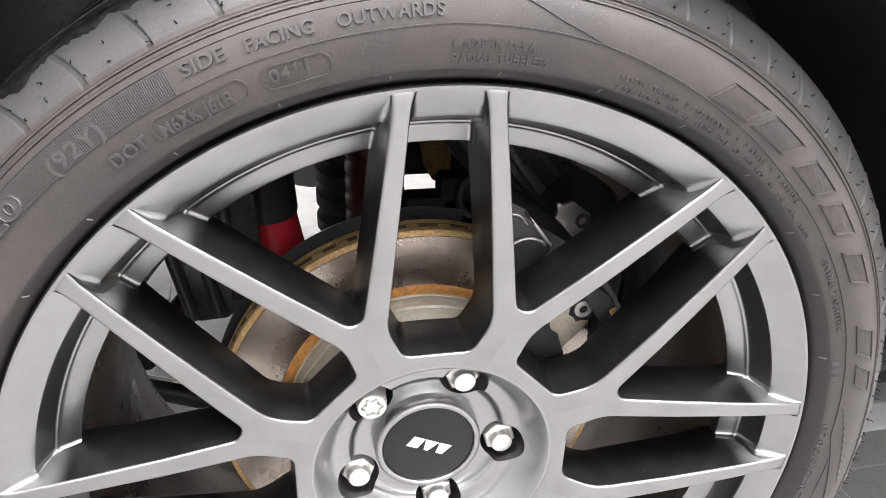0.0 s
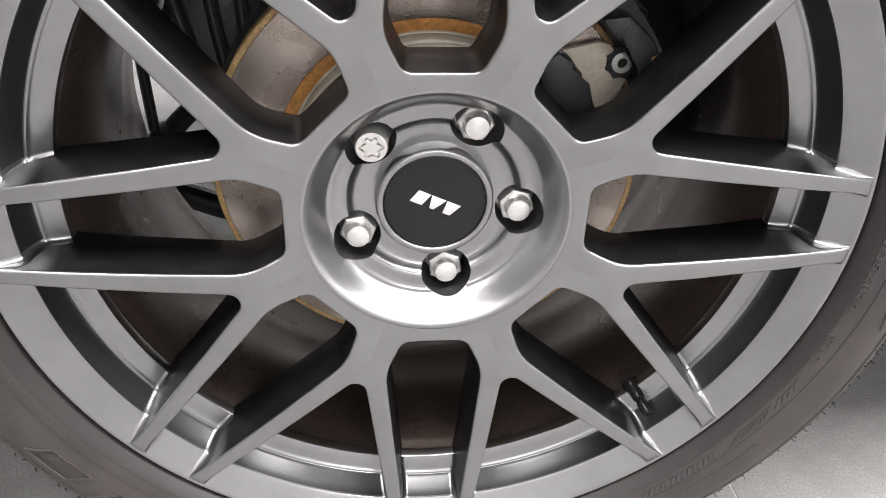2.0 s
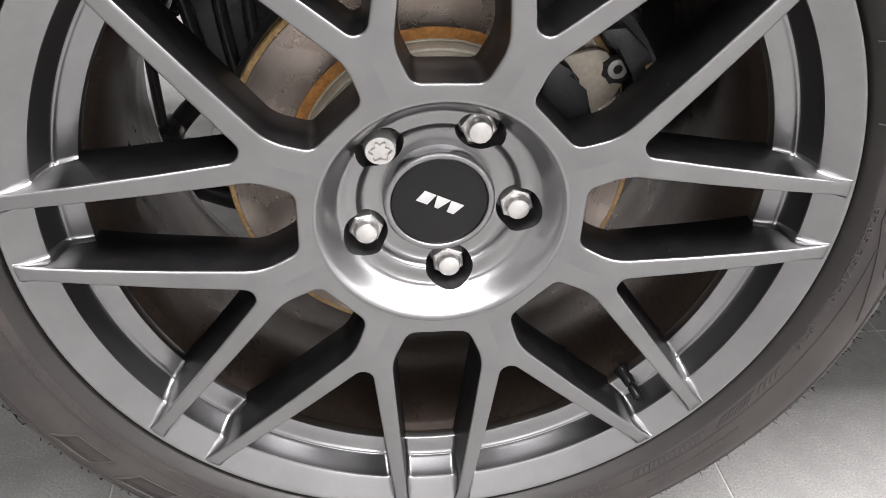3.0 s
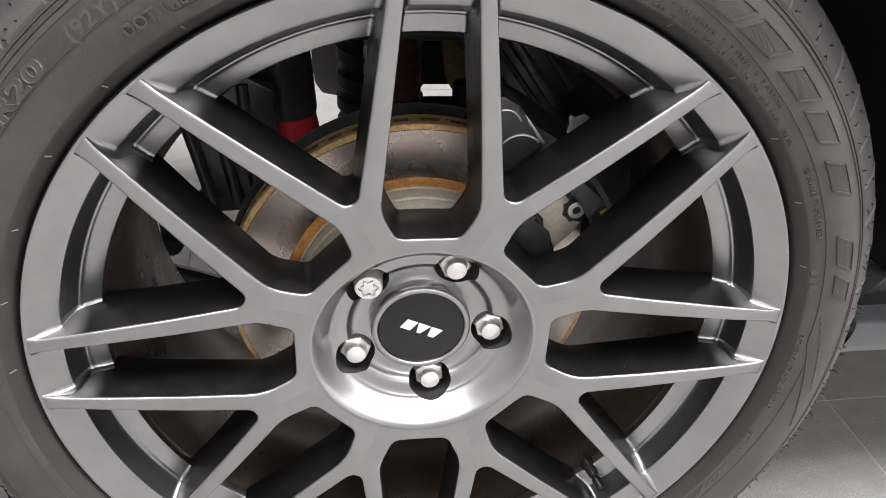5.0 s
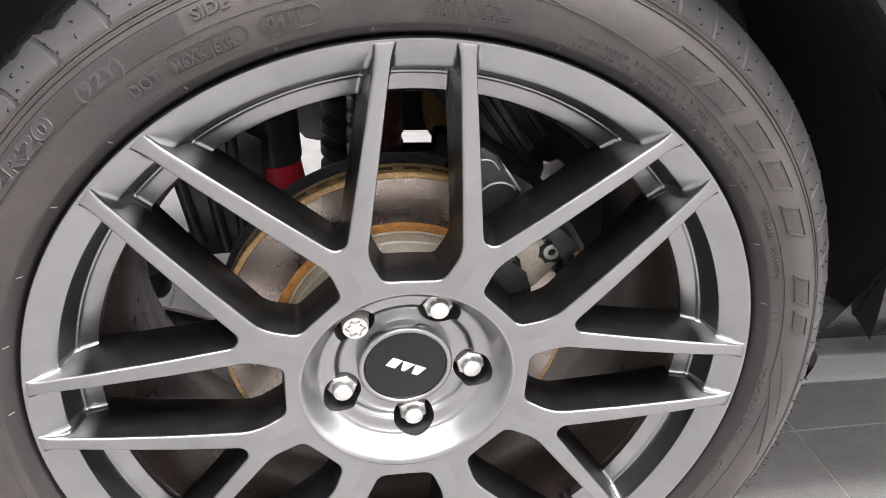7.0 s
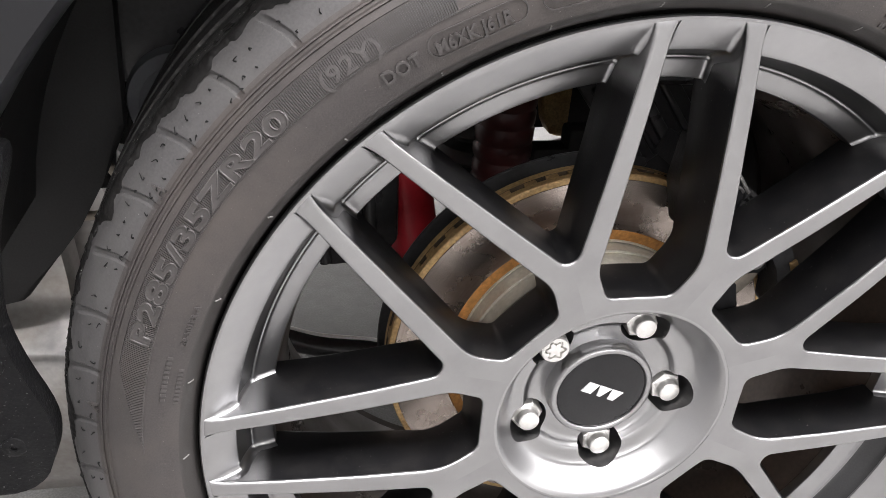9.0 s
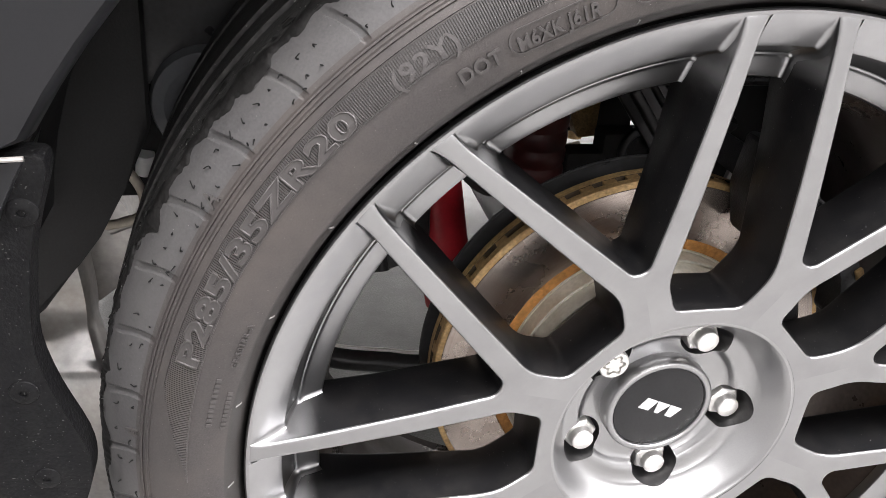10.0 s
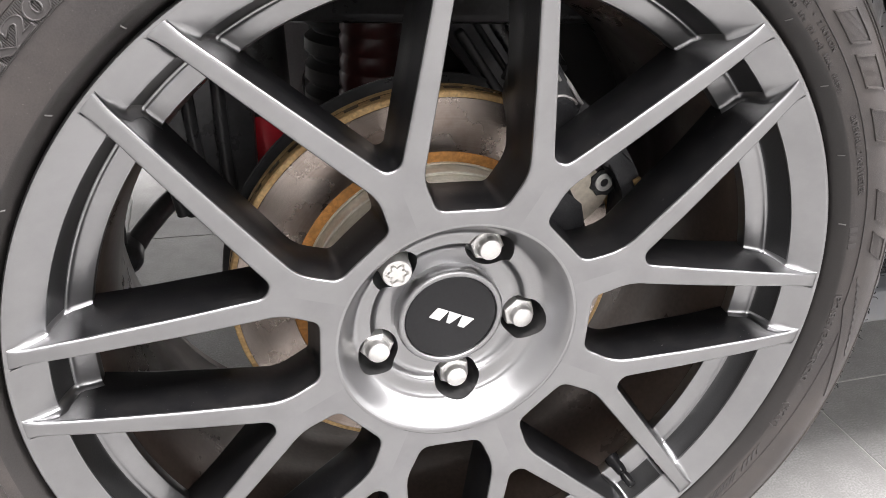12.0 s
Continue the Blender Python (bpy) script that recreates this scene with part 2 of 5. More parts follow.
def revolve(bm, prof, segs=128, closed=False, a0=0.0, a1=360.0):
    """Turn a profile of (radius, y) about the wheel's axis."""
    full = abs(a1 - a0) >= 359.9
    n = segs if full else segs + 1
    rings = []
    for k in range(n):
        a = radians(a0 + (a1 - a0) * k / segs)
        rings.append([bm.verts.new((r * math.cos(a), y, r * math.sin(a))) for r, y in prof])
    m = len(prof)
    for k in range(segs):
        p, q = rings[k], rings[(k + 1) % n]
        for j in range(m if closed else m - 1):
            i = (j + 1) % m
            if prof[j][0] < 1e-6 and prof[i][0] < 1e-6:
                continue
            bm.faces.new((p[j], p[i], q[i], q[j]))
    if not full and closed:
        bm.faces.new(rings[0])
        bm.faces.new(rings[-1][::-1])
    bmesh.ops.remove_doubles(bm, verts=bm.verts, dist=1e-6)
    return bm


def block(bm, at, size, m=None, bevel=0.0, segs=2):
    r = bmesh.ops.create_cube(bm, size=1.0)
    mat = Matrix.Translation(at) @ (m or Matrix()) @ Matrix.Diagonal((*size, 1))
    bmesh.ops.transform(bm, matrix=mat, verts=r["verts"])
    if bevel:
        edges = list({e for v in r["verts"] for e in v.link_edges})
        bmesh.ops.bevel(bm, geom=edges, offset=bevel, segments=segs, profile=0.5, affect="EDGES")
    return bm


def rod(bm, a, b, r0, r1=None, segs=20, caps=True):
    a, b = Vector(a), Vector(b)
    q = (b - a).to_track_quat("Z", "Y").to_matrix().to_4x4()
    m = Matrix.Translation((a + b) / 2) @ q
    bmesh.ops.create_cone(bm, cap_ends=caps, segments=segs, radius1=r0, radius2=r0 if r1 is None else r1, depth=(b - a).length, matrix=m)
    return bm


def lathe(bm, a, b, prof, segs=28):
    """Turn (distance along a-b, radius) about the line from a to b."""
    a, b = Vector(a), Vector(b)
    q = (b - a).to_track_quat("Z", "Y").to_matrix()
    rings = []
    for k in range(segs):
        t = 2 * math.pi * k / segs
        rings.append([bm.verts.new(a + q @ Vector((r * math.cos(t), r * math.sin(t), d))) for d, r in prof])
    for k in range(segs):
        p, s = rings[k], rings[(k + 1) % segs]
        for j in range(len(prof) - 1):
            bm.faces.new((p[j], p[j + 1], s[j + 1], s[j]))
    bmesh.ops.remove_doubles(bm, verts=bm.verts, dist=1e-6)
    return bm


def smooth_path(points, n=8):
    """A Catmull-Rom line through the points."""
    p = [Vector(q) for q in points]
    p = [2 * p[0] - p[1]] + p + [2 * p[-1] - p[-2]]
    out = []
    for i in range(1, len(p) - 2):
        for k in range(n):
            t = k / n
            out.append(0.5 * ((2 * p[i]) + (p[i + 1] - p[i - 1]) * t + (2 * p[i - 1] - 5 * p[i] + 4 * p[i + 1] - p[i + 2]) * t * t
                              + (3 * p[i] - p[i - 1] - 3 * p[i + 1] + p[i + 2]) * t ** 3))
    out.append(p[-2])
    return out


def tube(bm, points, r, segs=14, n=8, smooth=True):
    path = smooth_path(points, n) if smooth else [Vector(q) for q in points]
    rings, up = [], None
    for i, c in enumerate(path):
        d = (path[min(i + 1, len(path) - 1)] - path[max(i - 1, 0)]).normalized()
        side = d.orthogonal().normalized() if up is None else (up - d * up.dot(d)).normalized()
        up = side
        w = d.cross(side)
        rr = r(i / (len(path) - 1)) if callable(r) else r
        rings.append([bm.verts.new(c + rr * (math.cos(2 * math.pi * k / segs) * side + math.sin(2 * math.pi * k / segs) * w)) for k in range(segs)])
    for a, b in zip(rings, rings[1:]):
        for k in range(segs):
            bm.faces.new((a[k], a[(k + 1) % segs], b[(k + 1) % segs], b[k]))
    bm.faces.new(rings[0][::-1])
    bm.faces.new(rings[-1])
    return bm


def plate(bm, outline, y0, y1, bevel=0.0):
    """A plate with an outline of (x, z), between two depths y."""
    a = [bm.verts.new((x, y0, z)) for x, z in outline]
    b = [bm.verts.new((x, y1, z)) for x, z in outline]
    f = [bm.faces.new(a), bm.faces.new(b[::-1])]
    n = len(outline)
    for k in range(n):
        f.append(bm.faces.new((a[k], b[k], b[(k + 1) % n], a[(k + 1) % n])))
    if bevel:
        edges = list({e for g in f for e in g.edges})
        bmesh.ops.bevel(bm, geom=edges, offset=bevel, segments=2, profile=0.5, affect="EDGES")
    return bm


def rounded(points, radii, step=6):
    """A polyline whose inner corners are rounded by arcs of the given reach."""
    pts = [Vector(p) for p in points]
    out = [pts[0]]
    for i in range(1, len(pts) - 1):
        p, q, r = pts[i - 1], pts[i], pts[i + 1]
        d = radii[i - 1]
        a, b = q + (p - q).normalized() * d, q + (r - q).normalized() * d
        for k in range(step + 1):
            t = k / step
            out.append((1 - t) ** 2 * a + 2 * t * (1 - t) * q + t * t * b)
    out.append(pts[-1])
    return out


def resample(pts, step):
    out = []
    for a, b in zip(pts, pts[1:]):
        n = max(1, round((b - a).length / step))
        out += [a.lerp(b, k / n) for k in range(n)]
    return out + [pts[-1]]


def solid(ob, thick, off=1.0):
    m = ob.modifiers.new("thickness", "SOLIDIFY")
    m.thickness, m.offset = thick, off
    return ob


def step01(a, b, x):
    t = min(1.0, max(0.0, (x - a) / (b - a)))
    return t * t * (3 - 2 * t)


def table(rows, x):
    for (a, p), (b, q) in zip(rows, rows[1:]):
        if x <= b:
            return p + (q - p) * max(0.0, (x - a) / (b - a))
    return rows[-1][1]


# ---- room ----
floor = thing("floor", "grey porcelain tiled showroom floor with pale joints", "floor", kind="structure")
bm = bmesh.new()
block(bm, (0, 0, -0.0507), (9, 9, 0.1))
part("tile_joint", bm, MAT["grout"], floor, "pale grout bed", smooth=0)
TILE_X, TILE_Y, GAP = 0.3025, 0.605, 0.0017
bm = bmesh.new()
block(bm, (0, 0, -0.004), (TILE_X - GAP, TILE_Y - GAP, 0.008), bevel=0.0006, segs=1)
tile_mesh = finish(bm, "tile", 30)
tile_mesh.materials.append(MAT["tile"])
tile_turn = Matrix.Translation((0.604, 0.283, 0)) @ Matrix.Rotation(radians(1.2), 4, "Z")
far_tiles = bmesh.new()
for i in range(-17, 13):
    for j in range(-8, 7):
        m = tile_turn @ pose((i + 0.5) * TILE_X, (j + 0.5) * TILE_Y, 0)
        if -8 <= i <= 7 and -4 <= j <= 4:
            put("tile", tile_mesh, None, floor).matrix_basis = m
        elif abs(m.translation.x) < 4.3 and abs(m.translation.y) < 4.2:
            block(far_tiles, (0, 0, -0.004), (TILE_X - GAP, TILE_Y - GAP, 0.008), None)
            far_tiles.verts.ensure_lookup_table()
            for v in far_tiles.verts[-8:]:
                v.co = m @ v.co
part("far_tile", far_tiles, MAT["tile"], floor, "grey tiles further off", smooth=0, kind="stuff")
for name, at, size in (("wall_north", (0, 4.55, 1.5), (9.2, 0.1, 3.2)), ("wall_south", (0, -4.55, 1.5), (9.2, 0.1, 3.2)),
                       ("wall_east", (4.55, 0, 1.5), (0.1, 9.0, 3.2)), ("wall_west", (-4.55, 0, 1.5), (0.1, 9.0, 3.2))):
    bm = bmesh.new()
    block(bm, at, size)
    tagged(part(name, bm, MAT["white_wall"] if name == "wall_north" else MAT["wall"], None, "plain white painted showroom wall" if name == "wall_north" else "plain light grey painted showroom wall", smooth=0), category="wall", kind="structure")
bm = bmesh.new()
block(bm, (0, 0, 3.05), (9.2, 9.2, 0.1))
tagged(part("ceiling", bm, MAT["wall"], None, "plain light grey painted ceiling", smooth=0), category="ceiling", kind="structure")


# ---- wheel ----
wheel = thing("alloy_wheel", "sterling grey twin-spoke alloy wheel with a dusty low-profile tyre", "wheel", (0, 0, ZC))


def face_y(r):
    """Depth of the spokes' front."""
    return table(((0.085, 0.0138), (0.096, 0.0122), (0.110, 0.0095), (0.138, 0.0057), (0.18, 0.0026), (0.23, 0.0006), (0.262, 0.0003), (0.2690, 0.0004), (0.2715, 0.0005), (0.2728, 0.0006), (0.2738, 0.0010)), r)


def back_y(r):
    return table(((0.085, 0.060), (0.100, 0.052), (0.13, 0.046), (0.20, 0.045), (0.25, 0.048), (0.272, 0.03)), r)


LIP = [(0.2690, 0.0150), (0.2745, 0.0095), (0.2762, 0.0030), (0.2759, 0.0010), (0.2751, 0.0002), (0.2741, 0.0002), (0.2730, 0.0008), (0.2712, 0.0019),
       (0.2690, 0.0033), (0.2660, 0.0052), (0.2630, 0.0071), (0.2600, 0.0090), (0.2570, 0.0109), (0.2555, 0.0119), (0.2549, 0.0124), (0.2546, 0.0136), (0.2539, 0.0160), (0.2528, 0.0190), (0.2514, 0.0222), (0.2499, 0.0255), (0.2486, 0.0280),
       (0.2475, 0.0296), (0.2469, 0.0300), (0.2463, 0.0300), (0.2457, 0.0303), (0.2452, 0.0309), (0.2445, 0.0315), (0.2433, 0.0320), (0.2395, 0.0331), (0.2365, 0.0341), (0.2342, 0.0350), (0.2330, 0.0356), (0.2323, 0.0368), (0.2320, 0.0430)]


bm = revolve(bmesh.new(), LIP, 256)
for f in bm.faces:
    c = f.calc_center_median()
    # the step's wall takes the colour with its dark reflection painted in
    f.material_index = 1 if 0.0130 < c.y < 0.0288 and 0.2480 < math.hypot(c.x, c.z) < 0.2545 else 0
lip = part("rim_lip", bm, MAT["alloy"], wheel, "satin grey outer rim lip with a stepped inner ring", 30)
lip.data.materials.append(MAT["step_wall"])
BARREL = [(0.2400, 0.0425), (0.2328, 0.0428), (0.2322, 0.0450), (0.2300, 0.0490), (0.2282, 0.054), (0.2250, 0.066), (0.2225, 0.085), (0.2215, 0.115), (0.2230, 0.119),
          (0.2232, 0.150), (0.2270, 0.172), (0.2282, 0.176), (0.2310, 0.200), (0.2350, 0.232), (0.2420, 0.243), (0.2520, 0.247),
          (0.2520, 0.250), (0.2400, 0.249), (0.2380, 0.20), (0.2300, 0.10), (0.2400, 0.045)]
bm = revolve(bmesh.new(), BARREL, 192)
part("rim_barrel", bm, MAT["barrel"], wheel, "inner rim barrel brown with brake dust", 30)

SECTOR = math.pi / 8
TIP = Vector((0.138 * math.sin(SECTOR), 0.138 * math.cos(SECTOR)))
GAP_EDGE = resample(rounded([(0, 0.0960), (0.0222, 0.0960), (0.0337, 0.1200), (0.02010, 0.2745)], (0.006, 0.010)), 0.0035)
line_a, line_b = Vector((0.0478, 0.1340)), Vector((0.03015, 0.2735))
perp = Vector((-math.cos(SECTOR), math.sin(SECTOR)))
d = (line_b - line_a).normalized()
den = perp.x * d.y - perp.y * d.x
k = ((line_a - TIP).x * d.y - (line_a - TIP).y * d.x) / den
ctrl = TIP + perp * k
VEE_EDGE = resample(rounded([TIP, ctrl, line_b], (min(abs(k) * 0.98, 0.0065),)), 0.0035)


def flared(path, out_sign):
    """Near the rim a spoke's edge sweeps outwards into the lip."""
    fine = []
    for p, q in zip(path, path[1:]):
        n = 3 if q.length > 0.254 else 1
        fine += [p.lerp(q, k / n) for k in range(n)]
    fine.append(path[-1])
    moved = []
    for i, p in enumerate(fine):
        t = (fine[min(i + 1, len(fine) - 1)] - fine[max(i - 1, 0)]).normalized()
        f = max(0.0, (p.length - 0.2585) / 0.0150)
        q = p + Vector((-t.y, t.x)) * out_sign * 0.0022 * f ** 2.4
        moved.append(q.normalized() * min(p.length, 0.2735))
    return moved


GAP_EDGE = flared(GAP_EDGE, 1)
VEE_EDGE = flared(VEE_EDGE, -1)


def offset(path, dist, left):
    out = []
    for i, p in enumerate(path):
        t = (path[min(i + 1, len(path) - 1)] - path[max(i - 1, 0)]).normalized()
        nrm = Vector((-t.y, t.x)) * (1 if left else -1)
        out.append(p + nrm * (dist(p.length) if callable(dist) else dist))
    return out


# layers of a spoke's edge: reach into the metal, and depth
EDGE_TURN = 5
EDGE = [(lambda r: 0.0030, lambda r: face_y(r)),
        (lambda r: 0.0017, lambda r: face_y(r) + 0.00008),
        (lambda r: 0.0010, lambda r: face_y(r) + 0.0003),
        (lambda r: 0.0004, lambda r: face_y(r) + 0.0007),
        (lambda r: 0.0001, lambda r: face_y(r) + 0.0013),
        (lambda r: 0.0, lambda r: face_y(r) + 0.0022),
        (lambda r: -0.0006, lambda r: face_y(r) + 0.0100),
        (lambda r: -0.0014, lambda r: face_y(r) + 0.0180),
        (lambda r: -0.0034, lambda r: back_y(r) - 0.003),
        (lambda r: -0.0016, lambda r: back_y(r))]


def spoke_mesh(sign):
    """One of sixteen sectors: a spoke with its share of the hub, from the middle of a twin gap to the middle of a vee."""
    from mathutils.geometry import delaunay_2d_cdt
    bm = bmesh.new()
    r0 = 0.0857
    rows_g, rows_v = [], []
    for reach, depth in EDGE:
        g = offset(GAP_EDGE, reach, False)
        v = offset(VEE_EDGE, reach, True)
        g = [p.normalized() * min(p.length, 0.2736) for p in g]
        v = [p.normalized() * min(p.length, 0.2736) for p in v]
        g[0].x = 0.0
        tip = v[0]
        v[0] = Vector((math.sin(SECTOR), math.cos(SECTOR))) * tip.length
        v = [p if math.atan2(p.x, p.y) <= SECTOR else Vector((math.sin(SECTOR), math.cos(SECTOR))) * p.length for p in v]
        rows_g.append([(p, depth(p.length)) for p in g])
        rows_v.append([(p, depth(p.length)) for p in v])

    def cap(layer, depth):
        g = [p for p, _ in rows_g[layer]]
        v = [p for p, _ in rows_v[layer]]
        arc = [Vector((r0 * math.sin(SECTOR * i / 10), r0 * math.cos(SECTOR * i / 10))) for i in range(11)]
        rad_v = [arc[-1].lerp(v[0], i / 8) for i in range(1, 8)]
        rad_g = [g[0].lerp(arc[0], i / 3) for i in range(1, 3)]
        loop = arc + rad_v + v + g[::-1] + rad_g
        n = len(loop)
        inner = []
        for ri in range(1, 9):
            for ai in range(1, 8):
                rr, aa = r0 + 0.0055 * ri, SECTOR * ai / 8
                p = Vector((rr * math.sin(aa), rr * math.cos(aa)))
                if min((p - q).length for q in loop) > 0.0028:
                    inner.append(p)
        vs, es, fs, *_ = delaunay_2d_cdt(loop + inner, [(i, (i + 1) % n) for i in range(n)], [], 1, 1e-7)
        # keep triangles inside the outline only
        bv = [bm.verts.new((sign * p.x, depth(p.length), p.y)) for p in vs]
        for f in fs:
            c = sum((vs[i] for i in f), Vector((0, 0))) / len(f)
            if inside(c, loop):
                bm.faces.new([bv[i] for i in f])

    cap(0, face_y)
    cap(len(EDGE) - 1, back_y)
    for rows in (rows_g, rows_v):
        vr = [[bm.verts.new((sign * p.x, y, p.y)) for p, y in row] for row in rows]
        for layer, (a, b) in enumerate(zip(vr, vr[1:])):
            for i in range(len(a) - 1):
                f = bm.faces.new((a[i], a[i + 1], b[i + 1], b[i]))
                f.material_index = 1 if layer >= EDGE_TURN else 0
    fillet(bm, sign, GAP_EDGE, True)
    fillet(bm, sign, VEE_EDGE, False)
    bmesh.ops.remove_doubles(bm, verts=bm.verts, dist=2e-6)
    lone = [v for v in bm.verts if not v.link_faces]
    bmesh.ops.delete(bm, geom=lone, context="VERTS")
    me = finish(bm, "spoke", 42)
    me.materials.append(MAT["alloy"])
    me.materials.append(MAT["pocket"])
    return me


def fillet(bm, sign, path, gap):
    """The rounded foot where a spoke's side runs into the lip, the step's wall and the inner ring."""
    prof = []
    for p, q in zip(LIP[6:-2], LIP[7:-1]):
        n = max(1, round(math.hypot(q[0] - p[0], q[1] - p[1]) / 0.0011))
        prof += [(p[0] + (q[0] - p[0]) * i / n, p[1] + (q[1] - p[1]) * i / n) for i in range(n)]
    n = 9
    rows = []
    for i, (r, y) in enumerate(prof):
        a, b = prof[max(i - 2, 0)], prof[min(i + 2, len(prof) - 1)]
        dr, dy = b[0] - a[0], b[1] - a[1]
        m = math.hypot(dr, dy)
        nr, ny = -dy / m, dr / m
        # the point of the edge at this radius, and the way out of the spoke
        rr = min(r, path[-1].length - 1e-5)
        for p, q in zip(path, path[1:]):
            if p.length <= rr <= q.length:
                break
        else:
            p, q = path[-2], path[-1]
        f = (rr - p.length) / (q.length - p.length)
        e = p.lerp(q, f)
        e = e.normalized() * r
        t = (q - p).normalized()
        out = Vector((-t.y, t.x)) if gap else Vector((t.y, -t.x))
        radial = e.normalized()
        across = Vector((-radial.y, radial.x)) if gap else Vector((radial.y, -radial.x))
        lean = max(0.55, across.dot(out))
        fy = face_y(r)
        high = y - fy
        rho = table(((0.2330, 0.0026), (0.2490, 0.0030), (0.2545, 0.0036), (0.2580, 0.0044), (0.2640, 0.0042), (0.2710, 0.0030)), r)
        size = max(0.0003, min(rho, 0.62 * high))

        def at(along, lift):
            yy = y + ny * lift
            side = table(((fy + 0.0022, 0.0), (fy + 0.0100, 0.0006), (fy + 0.0180, 0.0014), (back_y(r) - 0.003, 0.0034)), yy)
            # round the axle, so that the foot stays on the lip's cone
            turn_ = (side / lean + along) / r
            pt = (radial * math.cos(turn_) + across * math.sin(turn_)) * (r + nr * lift)
            return bm.verts.new((sign * pt.x, yy, pt.y))

        # both ends run on a little inside the surfaces that they meet, so that the shading flows over
        row = [at(-0.00004, size + max(0.0002, min(0.0022, high - size - 0.0024)))]
        for k in range(n + 1):
            w = math.pi / 2 * k / n
            row.append(at(size * (1 - math.cos(w)) + 0.00003, size * (1 - math.sin(w)) + 0.00003))
        row.append(at(size + 0.0016, -0.00005))
        rows.append(row)
    for p, q in zip(rows, rows[1:]):
        for k in range(len(p) - 1):
            bm.faces.new((p[k], p[k + 1], q[k + 1], q[k]))


def inside(p, loop):
    hit, n = False, len(loop)
    for i in range(n):
        a, b = loop[i], loop[(i + 1) % n]
        if (a.y > p.y) != (b.y > p.y) and p.x < (b.x - a.x) * (p.y - a.y) / (b.y - a.y) + a.x:
            hit = not hit
    return hit


for sign in (1, -1):
    me = spoke_mesh(sign)
    for i in range(8):
        ob = put("spoke", me, None, wheel)
        ob.matrix_basis = Matrix.Rotation(math.pi / 4 * i, 4, "Y")

# hub dish, with a pocket for each nut
NUTS = [radians(-80.6 + 72 * i) for i in range(5)]
PCD = 0.05715
DISH = [(0.0865, 0.0740), (0.0862, 0.0160), (0.0857, 0.0139), (0.0850, 0.0138), (0.0838, 0.0141), (0.0823, 0.0156), (0.0802, 0.0188), (0.0770, 0.0243),
        (0.0738, 0.0298), (0.0712, 0.0340), (0.0692, 0.0363), (0.0665, 0.0377), (0.0635, 0.0383), (0.0610, 0.0385), (0.0586, 0.0389), (0.0570, 0.0402), (0.0555, 0.0432),
        (0.0534, 0.0454), (0.0510, 0.0463), (0.0480, 0.0466), (0.0400, 0.0470), (0.0300, 0.0472), (0.0300, 0.0740)]
dish = part("hub_dish", revolve(bmesh.new(), DISH, 320, closed=True), MAT["alloy_machined"], wheel, "smooth dished hub with five nut pockets", 30)
cutters = []
for i, a in enumerate(NUTS):
    cutter_bm = rod(bmesh.new(), (0, -0.02, 0), (0, 0.0685, 0), 0.0178, 0.0170, 72)
    shape = Matrix.Translation(((PCD + 0.0002) * math.cos(a), 0, (PCD + 0.0002) * math.sin(a))) @ Matrix.Rotation(-a, 4, "Y") @ Matrix.Diagonal((0.88, 1, 1, 1)) @ Matrix.Rotation(0.013 * (i + 1), 4, "Y")
    bmesh.ops.transform(cutter_bm, matrix=shape, verts=cutter_bm.verts)
    cutter = put("cutter", finish(cutter_bm, "cutter", 0), None)
    cutter.matrix_world = Matrix.Translation((0, 0, ZC))
    cut = dish.modifiers.new("pocket", "BOOLEAN")
    cut.operation, cut.solver, cut.object = "DIFFERENCE", "EXACT", cutter
    cutters.append(cutter)
bpy.context.view_layer.update()
me = bpy.data.meshes.new_from_object(dish.evaluated_get(bpy.context.evaluated_depsgraph_get()))
dish.modifiers.clear()
dish.data = me
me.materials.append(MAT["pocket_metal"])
# pocket faces take the darker colour that stands for their shade
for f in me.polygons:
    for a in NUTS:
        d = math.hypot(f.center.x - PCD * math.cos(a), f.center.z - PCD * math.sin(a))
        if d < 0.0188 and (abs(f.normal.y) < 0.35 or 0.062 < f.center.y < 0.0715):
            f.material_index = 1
me.set_sharp_from_angle(angle=radians(30))
for cutter in cutters:
    bpy.data.objects.remove(cutter)


def hexagon_nut(bm):
    """A two-step hexagon nut on its axis y, its front towards -y."""
    def ring(n, r, y, turn=0.0):
        return [bm.verts.new((r * math.cos(2 * math.pi * i / n + turn), y, r * math.sin(2 * math.pi * i / n + turn))) for i in range(n)]

    def join(a, b):
        n = len(a)
        for i in range(n):
            bm.faces.new((a[i], a[(i + 1) % n], b[(i + 1) % n], b[i]))

    seat = [ring(32, 0.0150, 0.026), ring(32, 0.0152, 0.0190), ring(32, 0.0148, 0.0168), ring(32, 0.0139, 0.0150), ring(32, 0.0124, 0.0140)]
    for a, b in zip(seat, seat[1:]):
        join(a, b)
    bm.faces.new(seat[-1])
    h = [ring(6, 0.0127, 0.0170), ring(6, 0.0127, -0.0006), ring(6, 0.0122, -0.0018), ring(6, 0.0108, -0.0026)]
    for a, b in zip(h, h[1:]):
        join(a, b)
    bm.faces.new(h[-1])
    c = [ring(28, 0.0100, -0.0022), ring(28, 0.0088, -0.0030), ring(28, 0.0082, -0.0038), ring(28, 0.0080, -0.0088), ring(28, 0.0075, -0.0097), ring(28, 0.0066, -0.0101)]
    for a, b in zip(c, c[1:]):
        join(a, b)
    tip = bm.verts.new((0, -0.0114, 0))
    n = len(c[-1])
    for i in range(n):
        bm.faces.new((c[-1][i], c[-1][(i + 1) % n], tip))
    return bm


